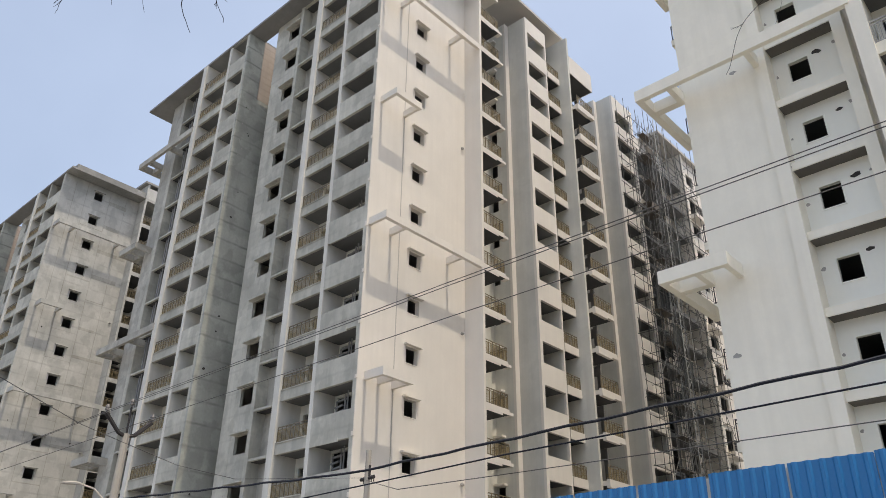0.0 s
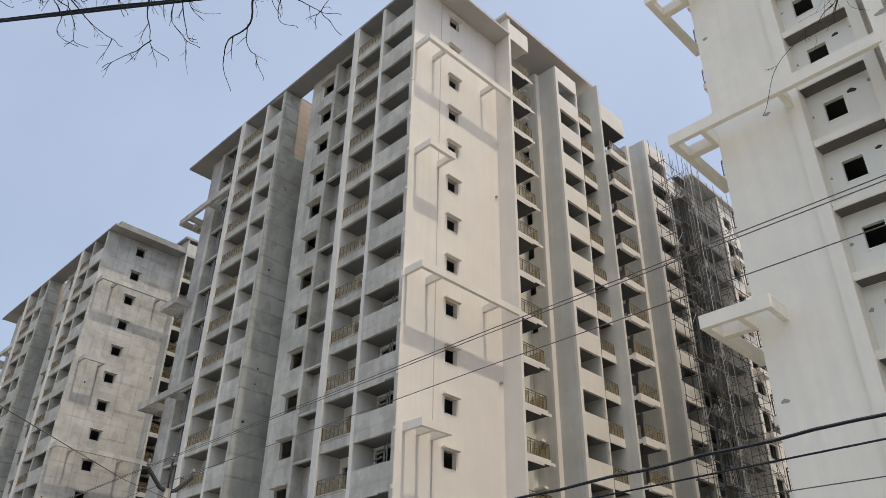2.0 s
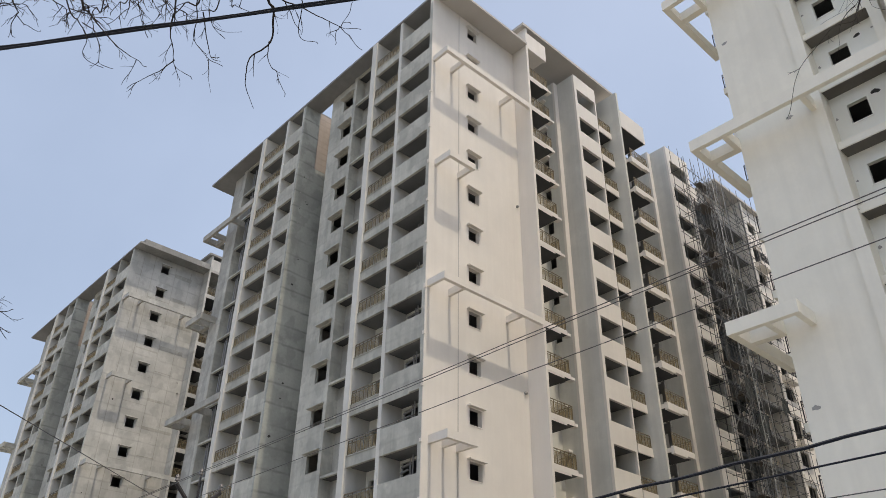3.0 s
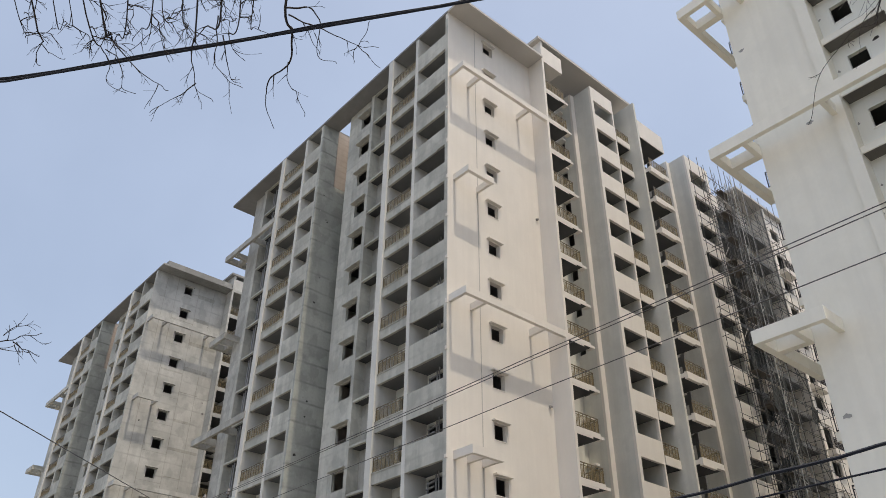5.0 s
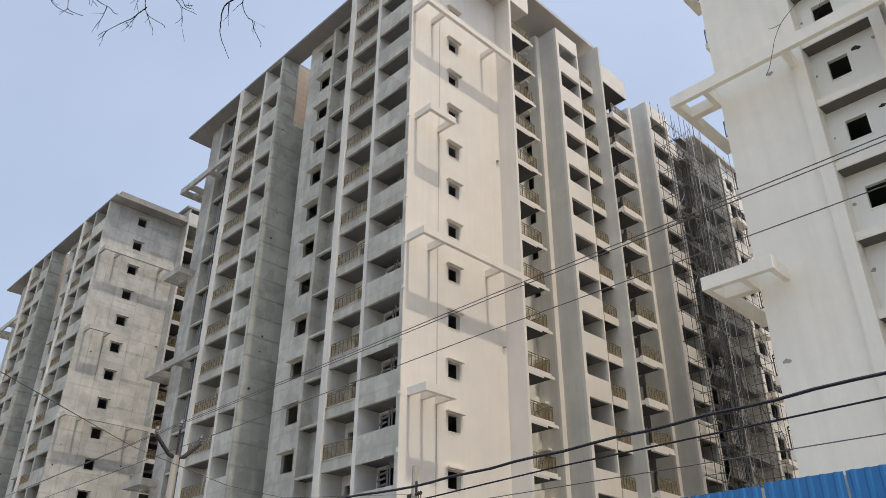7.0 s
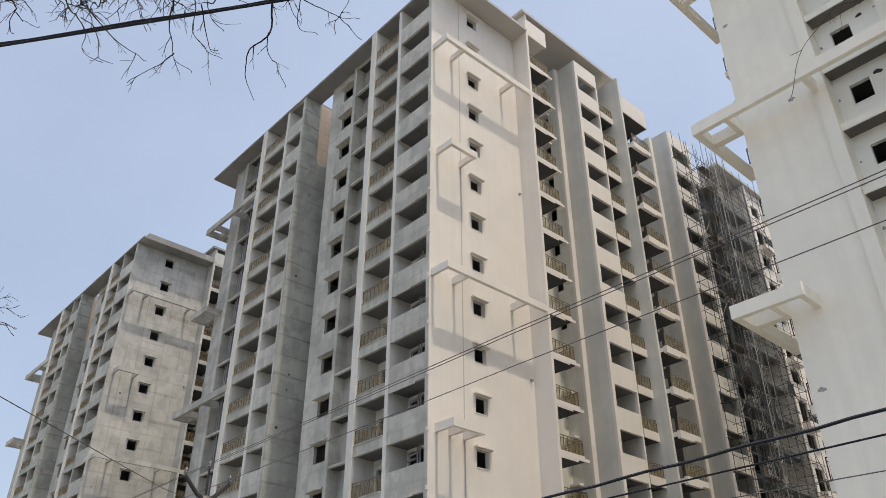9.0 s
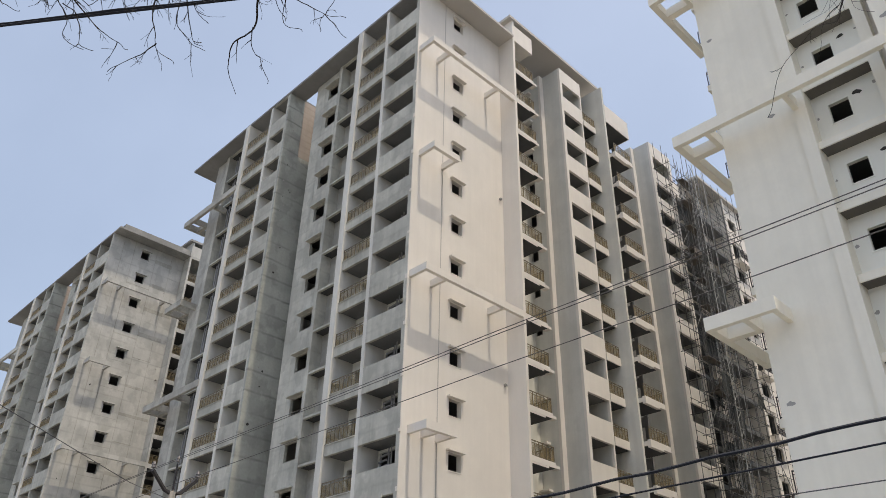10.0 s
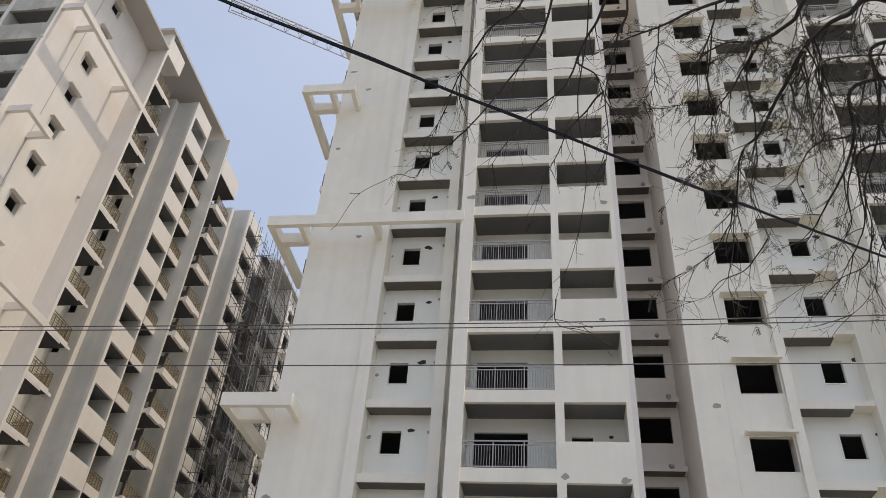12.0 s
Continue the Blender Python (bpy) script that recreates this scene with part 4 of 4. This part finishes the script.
grow(bare_tree, 0.0093, 2, 0.15, 0.03, (2.14, 4.37, 7.2), (2.24, 4.54, 7.23), (2.21, 4.67, 7.2), (1.96, 4.85, 7.08), (2, 5.02, 7.06))
boughs += grow(bare_tree, 0.0081, 2, 0.15, 0.03, (2.1, 4.42, 7.18), (2.13, 4.62, 7.18), (2.19, 4.86, 7.17), (2.24, 5.09, 7.15), (2.34, 5.25, 7.16))[6:11]
boughs += grow(bare_tree, 0.0043, 1, 0.1, 0.03, (2.24, 5.09, 7.15), (2.33, 5.08, 7.19), (2.48, 5.04, 7.25))[6:11]
boughs += grow(bare_tree, 0.0043, 1, 0.1, 0.03, (2.24, 5.08, 7.15), (2.22, 5.22, 7.12), (2.21, 5.37, 7.08))[6:11]
boughs += grow(bare_tree, 0.0043, 1, 0.1, 0.03, (2.24, 5.08, 7.15), (2.16, 5.1, 7.12), (2.09, 5.15, 7.08))[6:11]
grow(bare_tree, 0.0055, 3, 0.12, 0.03, (1.76, 4.65, 7.01), (1.66, 4.7, 6.96), (1.59, 4.8, 6.91), (1.57, 4.89, 6.88), (1.45, 5.05, 6.79))
boughs += grow(bare_tree, 0.0055, 1, 0.1, 0.03, (2.11, 4.57, 7.17), (2.04, 4.71, 7.13), (1.97, 4.85, 7.08))[6:11]
boughs += grow(bare_tree, 0.0093, 4, 0.2, 0.03, (2.58, 3.22, 7.9), (1.63, 3.8, 7), (1.5, 3.84, 6.94), (1.32, 3.94, 6.85), (1.17, 4.06, 6.76), (1.12, 4.27, 6.72))[6:11]
boughs += grow(bare_tree, 0.0102, 3, 0.2, 0.03, (2.68, 3.39, 7.95), (1.8, 3.92, 7.08), (1.65, 3.89, 7.01), (1.54, 3.85, 6.96), (1.38, 3.89, 6.88))[6:11]
grow(bare_tree, 0.0064, 4, 0.18, 0.03, (1.77, 3.92, 7.07), (1.64, 3.99, 7), (1.45, 4.08, 6.91), (1.35, 4.24, 6.85), (1.36, 4.43, 6.83))
grow(bare_tree, 0.0064, 3, 0.15, 0.03, (1.65, 4.04, 7.01), (1.51, 4.16, 6.94), (1.38, 4.28, 6.86), (1.38, 4.39, 6.85))
boughs += grow(bare_tree, 0.0076, 4, 0.2, 0.03, (2.75, 3.52, 7.98), (1.85, 4.07, 7.1), (1.69, 4.08, 7.02), (1.61, 4.15, 6.98), (1.56, 4.32, 6.95))[6:11]
boughs += grow(bare_tree, 0.0064, 3, 0.18, 0.03, (2.88, 3.78, 8.02), (1.93, 4.15, 7.13), (1.85, 4.24, 7.09), (1.87, 4.41, 7.09))[6:11]
boughs += grow(bare_tree, 0.0098, 4, 0.2, 0.03, (2.07, 2.46, 7.57), (1.32, 3.13, 6.81), (1.2, 3.28, 6.76), (1.1, 3.48, 6.72), (1.04, 3.74, 6.69), (1.03, 3.88, 6.68))[6:11]
boughs += grow(bare_tree, 0.0072, 3, 0.15, 0.03, (2, 2.39, 7.5), (1.22, 3.07, 6.75), (1.12, 3.23, 6.71), (1.01, 3.34, 6.66), (0.87, 3.41, 6.58), (0.86, 3.58, 6.58))[6:11]
grow(bare_tree, 0.0051, 3, 0.12, 0.03, (1.11, 3.26, 6.71), (1.09, 3.36, 6.71), (1.03, 3.45, 6.67), (0.89, 3.52, 6.59), (0.89, 3.65, 6.6))
boughs += grow(bare_tree, 0.0072, 4, 0.15, 0.03, (2.3, 2.77, 7.76), (1.4, 3.3, 6.86), (1.26, 3.29, 6.79), (1.2, 3.32, 6.76), (1.24, 3.45, 6.79))[6:11]
boughs += grow(bare_tree, 0.0085, 3, 0.15, 0.03, (1.73, 2.1, 7.23), (1.13, 2.69, 6.64), (1.02, 2.78, 6.6), (0.96, 2.82, 6.57), (0.86, 2.81, 6.51), (0.8, 2.88, 6.49))[6:11]
grow(bare_tree, 0.0043, 1, 0.1, 0.03, (0.96, 2.82, 6.57), (0.91, 2.92, 6.56), (0.92, 3.02, 6.58))
boughs += grow(bare_tree, 0.0076, 2, 0.12, 0.03, (2.4, 2.93, 7.81), (1.52, 3.45, 6.94), (1.39, 3.42, 6.87), (1.26, 3.42, 6.8))[6:11]
grow(bare_tree, 0.0055, 3, 0.12, 0.03, (1.52, 3.45, 6.94), (1.41, 3.5, 6.89), (1.32, 3.5, 6.84), (1.18, 3.43, 6.76))
grow(bare_tree, 0.0064, 3, 0.15, 0.03, (1.19, 4.05, 6.77), (1.08, 4.01, 6.71), (0.92, 3.9, 6.62), (0.8, 3.83, 6.54))
boughs += grow(bare_tree, 0.0059, 4, 0.15, 0.03, (1.87, 2.25, 7.37), (1.2, 2.82, 6.7), (1.18, 2.88, 6.7), (1.19, 2.96, 6.72))[6:11]
boughs += grow(bare_tree, 0.0059, 3, 0.12, 0.03, (1.93, 2.32, 7.43), (1.26, 2.9, 6.75), (1.17, 2.91, 6.7))[6:11]
boughs += grow(bare_tree, 0.0059, 3, 0.15, 0.03, (1.67, 2.03, 7.17), (1.08, 2.61, 6.6), (0.97, 2.69, 6.55))[6:11]
boughs += grow(bare_tree, 0.0068, 3, 0.15, 0.03, (2.52, 3.14, 7.88), (1.66, 3.66, 7.01), (1.57, 3.75, 6.97), (1.41, 3.82, 6.89))[6:11]
boughs += grow(bare_tree, 0.0059, 4, 0.2, 0.03, (2.45, 3.02, 7.84), (1.6, 3.5, 6.98), (1.62, 3.6, 6.99), (1.71, 3.69, 7.04))[6:11]
grow(bare_tree, 0.0079, 8, 0.22, 0.0, (0.1, 0.3, 4.0), (0.1, 1.8, 4.15), (0.03, 3.3, 4.3), (-0.06, 3.58, 4.45))
grow(bare_tree, 0.006, 3, 0.14, 0.0, (-0.17, 3.39, 4.42), (-0.13, 3.5, 4.47), (-0.09, 3.59, 4.52), (-0.05, 3.7, 4.57))
grow(bare_tree, 0.005, 2, 0.14, 0.0, (-0.13, 3.52, 4.46), (-0.13, 3.63, 4.42), (-0.12, 3.75, 4.4))
grow(bare_tree, 0.005, 2, 0.14, 0.0, (-0.13, 3.44, 4.49), (-0.09, 3.49, 4.57), (-0.07, 3.53, 4.61))
grow(bare_tree, 0.051, 8, 1.4, 0.05, (0.3, 0.7, 5.6), (-0.8, -0.6, 7.5), (-1.5, -2.0, 8.5))
rng = random.Random(9)
boughs = [p for p in boughs if p.y < 4.1]
for n in range(34):
    a = rng.choice(boughs)
    d = Vector((rng.uniform(-0.8, 0.5), rng.uniform(-0.2, 0.9), rng.uniform(-0.35, 0.15)))
    grow(bare_tree, rng.uniform(0.0045, 0.007), 4, 0.13, 0.03, a, a + d * 0.12 + Vector((0, 0.03, 0.03)), a + d * rng.uniform(0.22, 0.42))
leafy_tree = tree("tree", (5.65, 6.13, 0), [(0, 0, 0), (0.1, -0.1, 2), (-0.1, -0.4, 4), (-0.6, -0.9, 5.8), (-1.2, -1.4, 7.2)], 11, "thin roadside tree with bare twigs and few leaves")
spars = []
spars += grow(leafy_tree, 0.054, 16, 0.9, 0.04, (-1.2, -1.4, 7.2), (-1.45, -1.57, 8.88), (-3.0, -1.68, 9.3))
spars += grow(leafy_tree, 0.04, 11, 0.5, 0.04, (-3.0, -1.68, 9.3), (-4.55, -1.73, 9.48), (-6.17, -1.83, 9.31), (-7.2, -1.8, 9.2))
spars += grow(leafy_tree, 0.026, 11, 0.5, 0.03, (-1.15, -1.36, 7.08), (-3.08, -1.56, 8.34), (-3.57, -1.19, 8.38), (-4.03, -0.97, 8.41), (-4.47, -0.81, 8.34), (-4.82, -0.72, 8.29))
spars += grow(leafy_tree, 0.015, 14, 0.4, 0.03, (-4.55, -1.73, 9.48), (-4.51, -1.08, 8.6), (-4.6, -0.81, 8.36), (-4.73, -0.45, 8.01), (-4.72, -0.14, 7.65), (-4.77, 0.2, 7.24))
spars += grow(leafy_tree, 0.0184, 16, 0.4, 0.03, (-4.68, -1.74, 9.47), (-4.72, -1.11, 8.64), (-4.95, -0.78, 8.36), (-5.13, -0.49, 8.08), (-5.56, -0.25, 7.82), (-6, 0.07, 7.4))
spars += grow(leafy_tree, 0.0115, 12, 0.35, 0.03, (-4.75, -0.43, 7.99), (-4.93, -0.3, 7.87), (-5.15, -0.12, 7.67), (-5.33, 0.09, 7.41), (-5.48, 0.3, 7.13))
spars += grow(leafy_tree, 0.0161, 16, 0.4, 0.03, (-5.22, -1.77, 9.41), (-5.26, -1.12, 8.68), (-5.46, -0.77, 8.36), (-5.93, -0.39, 7.95), (-6.37, -0.14, 7.61), (-6.75, -0.02, 7.37))
spars += grow(leafy_tree, 0.0051, 3, 0.1, 0, (-6.62, -0.05, 7.44), (-6.77, 0.03, 7.3), (-6.99, -0.01, 7.29), (-7.33, 0.05, 7.09), (-7.63, 0.2, 6.74))
spars += grow(leafy_tree, 0.015, 14, 0.4, 0.03, (-5.5, -1.79, 9.38), (-5.57, -1.12, 8.68), (-5.97, -0.9, 8.45), (-6.26, -0.59, 8.12), (-6.45, -0.35, 7.83), (-6.63, -0.1, 7.5))
spars += grow(leafy_tree, 0.0103, 10, 0.3, 0.04, (-6.06, -0.76, 8.31), (-6.22, -0.64, 8.18), (-6.26, -0.47, 8), (-6.2, -0.3, 7.81), (-6.17, -0.12, 7.62))
spars += grow(leafy_tree, 0.0092, 10, 0.3, 0.03, (-5.63, -1.8, 9.37), (-5.7, -1.19, 8.72), (-6.08, -1.17, 8.68), (-6.35, -1.14, 8.62))
spars += grow(leafy_tree, 0.0103, 23, 0.35, 0.04, (-5.03, -0.64, 8.23), (-4.81, -0.51, 8.08), (-4.67, -0.29, 7.83), (-4.47, -0.26, 7.76))
spars += grow(leafy_tree, 0.0085, 22, 0.4, 0.05, (-4.19, -0.92, 8.39), (-4.22, -0.74, 8.23), (-4.25, -0.5, 7.99), (-4.36, -0.34, 7.84))
spars += grow(leafy_tree, 0.0102, 24, 0.4, 0.04, (-3.67, -1.15, 8.39), (-3.71, -0.93, 8.21), (-3.82, -0.72, 8.06), (-3.84, -0.48, 7.82), (-3.87, -0.21, 7.53), (-3.96, 0.06, 7.24))
spars += grow(leafy_tree, 0.0085, 20, 0.4, 0.04, (-3.71, -0.93, 8.21), (-3.74, -0.62, 7.91), (-3.77, -0.42, 7.71), (-4.03, -0.36, 7.79), (-4.3, -0.31, 7.79))
spars += grow(leafy_tree, 0.0085, 20, 0.4, 0.03, (-3.67, -0.39, 7.62), (-3.77, -0.65, 7.96), (-3.57, -0.81, 8.01), (-3.28, -0.95, 7.97))
spars += grow(leafy_tree, 0.034, 16, 0.5, 0.03, (-1.15, -1.36, 7.08), (-2.38, -1.49, 7.79), (-2.64, -1.3, 7.83), (-2.86, -1.12, 7.84), (-2.95, -0.94, 7.71), (-3.05, -0.72, 7.57))
spars += grow(leafy_tree, 0.03, 20, 0.5, 0.03, (-1.15, -1.36, 7.08), (-2.72, -1.43, 8.02), (-3.05, -1.14, 8), (-3.28, -0.96, 7.98), (-3.57, -0.88, 8.08), (-3.82, -0.73, 8.08))
spars += grow(leafy_tree, 0.022, 14, 0.5, 0.04, (-2.9, -1.07, 7.82), (-3.09, -0.75, 7.62), (-3.27, -0.41, 7.37), (-3.45, -0.2, 7.24), (-3.52, 0.07, 6.92), (-3.56, 0.36, 6.51))
spars += grow(leafy_tree, 0.0119, 14, 0.5, 0.04, (-3.3, -0.95, 7.98), (-3.4, -0.74, 7.83), (-3.35, -0.44, 7.46), (-3.33, -0.22, 7.17), (-3.39, 0.01, 6.9), (-3.27, 0.21, 6.49))
spars += grow(leafy_tree, 0.0111, 24, 0.5, 0.04, (-3.35, -0.88, 7.95), (-3.47, -0.68, 7.81), (-3.67, -0.41, 7.64), (-3.75, -0.17, 7.4), (-3.83, 0.09, 7.11))
spars += grow(leafy_tree, 0.024, 12, 0.5, 0.04, (-1.05, -1.27, 6.85), (-2.51, -0.95, 7.35), (-2.58, -0.59, 6.99), (-2.79, -0.15, 6.59), (-3, 0.14, 6.33))
spars += grow(leafy_tree, 0.0102, 10, 0.4, 0.04, (-2.58, -0.61, 7.01), (-2.84, -0.46, 7.06), (-2.96, -0.33, 7.01), (-3.01, -0.19, 6.85), (-2.91, -0.05, 6.55))
spars += grow(leafy_tree, 0.022, 12, 0.5, 0.05, (-1.1, -1.32, 6.97), (-2.37, -1.24, 7.52), (-2.41, -0.95, 7.26), (-2.41, -0.73, 6.98), (-2.52, -0.38, 6.63), (-2.49, -0.15, 6.22))
spars += grow(leafy_tree, 0.0136, 6, 0.5, 0.05, (-0.85, -1.11, 6.38), (-2.4, -0.64, 6.86), (-2.56, -0.36, 6.64), (-2.54, -0.17, 6.33), (-2.68, 0.08, 6.07), (-2.83, 0.31, 5.8))
spars += grow(leafy_tree, 0.0102, 6, 0.5, 0.05, (-2.57, -0.56, 6.94), (-2.64, -0.32, 6.68), (-2.64, -0.13, 6.37), (-2.75, 0.06, 6.19))
spars += grow(leafy_tree, 0.0085, 10, 0.5, 0.05, (-3.52, 0.07, 6.92), (-3.59, 0.25, 6.71), (-3.7, 0.4, 6.55), (-3.94, 0.59, 6.41), (-4.18, 0.7, 6.35))
spars += grow(leafy_tree, 0.0076, 4, 0.4, 0.05, (-3.27, 0.21, 6.49), (-3.42, 0.39, 6.32), (-3.67, 0.56, 6.24), (-3.88, 0.71, 6.14), (-4.2, 0.85, 6.07))
spars += grow(leafy_tree, 0.0068, 4, 0.3, 0.05, (-3.56, 0.36, 6.51), (-3.62, 0.54, 6.23), (-3.59, 0.68, 5.93))
spars += grow(leafy_tree, 0.0093, 5, 0.4, 0.05, (-4.82, -1.75, 9.45), (-4.92, -0.86, 8.43), (-5.02, -0.29, 7.86), (-4.95, 0.2, 7.25), (-5.14, 0.64, 6.62), (-5.3, 0.85, 6.26))
spars += grow(leafy_tree, 0.0076, 5, 0.4, 0.05, (-5.3, 0.85, 6.26), (-5.28, 0.97, 6.02), (-4.93, 0.98, 5.98))
spars += grow(leafy_tree, 0.0085, 5, 0.5, 0.05, (-2.49, -0.15, 6.22), (-2.56, 0.02, 6.02), (-2.77, 0.19, 5.97), (-2.97, 0.24, 6.13))
spars += grow(leafy_tree, 0.0085, 5, 0.5, 0.05, (-2.41, -0.73, 6.98), (-2.27, -0.5, 6.5), (-2.44, -0.12, 6.11), (-2.54, 0.12, 5.79), (-2.85, 0.45, 5.52))
spars += grow(leafy_tree, 0.0102, 12, 0.5, 0.05, (-1.15, -1.36, 7.08), (-2.71, -1.01, 7.6), (-2.81, -0.73, 7.38), (-2.88, -0.54, 7.21), (-2.85, -0.23, 6.77))
rng = random.Random(4)
spars = [p for p in spars if -3.1 < p.x < -1.7 and p.z > 7.1]
for n in range(18):
    a = rng.choice(spars)
    d = Vector((rng.uniform(-0.6, 0.2), rng.uniform(0.1, 0.6), rng.uniform(-1.1, -0.5)))
    grow(leafy_tree, rng.uniform(0.007, 0.013), 6, 0.45, 0.04, a, a + d * 0.4 + Vector((0.06, 0, 0.08)), a + d * rng.uniform(0.6, 1.0))
leaves(leafy_tree, lambda p: 0.02 if p.x < -4.6 else 0.07 if p.z < 6.7 else 0.14 if p.x < -3.6 or p.z < 7.1 else 0.6 if p.z > 7.5 and p.x > -3.2 else 0.3)
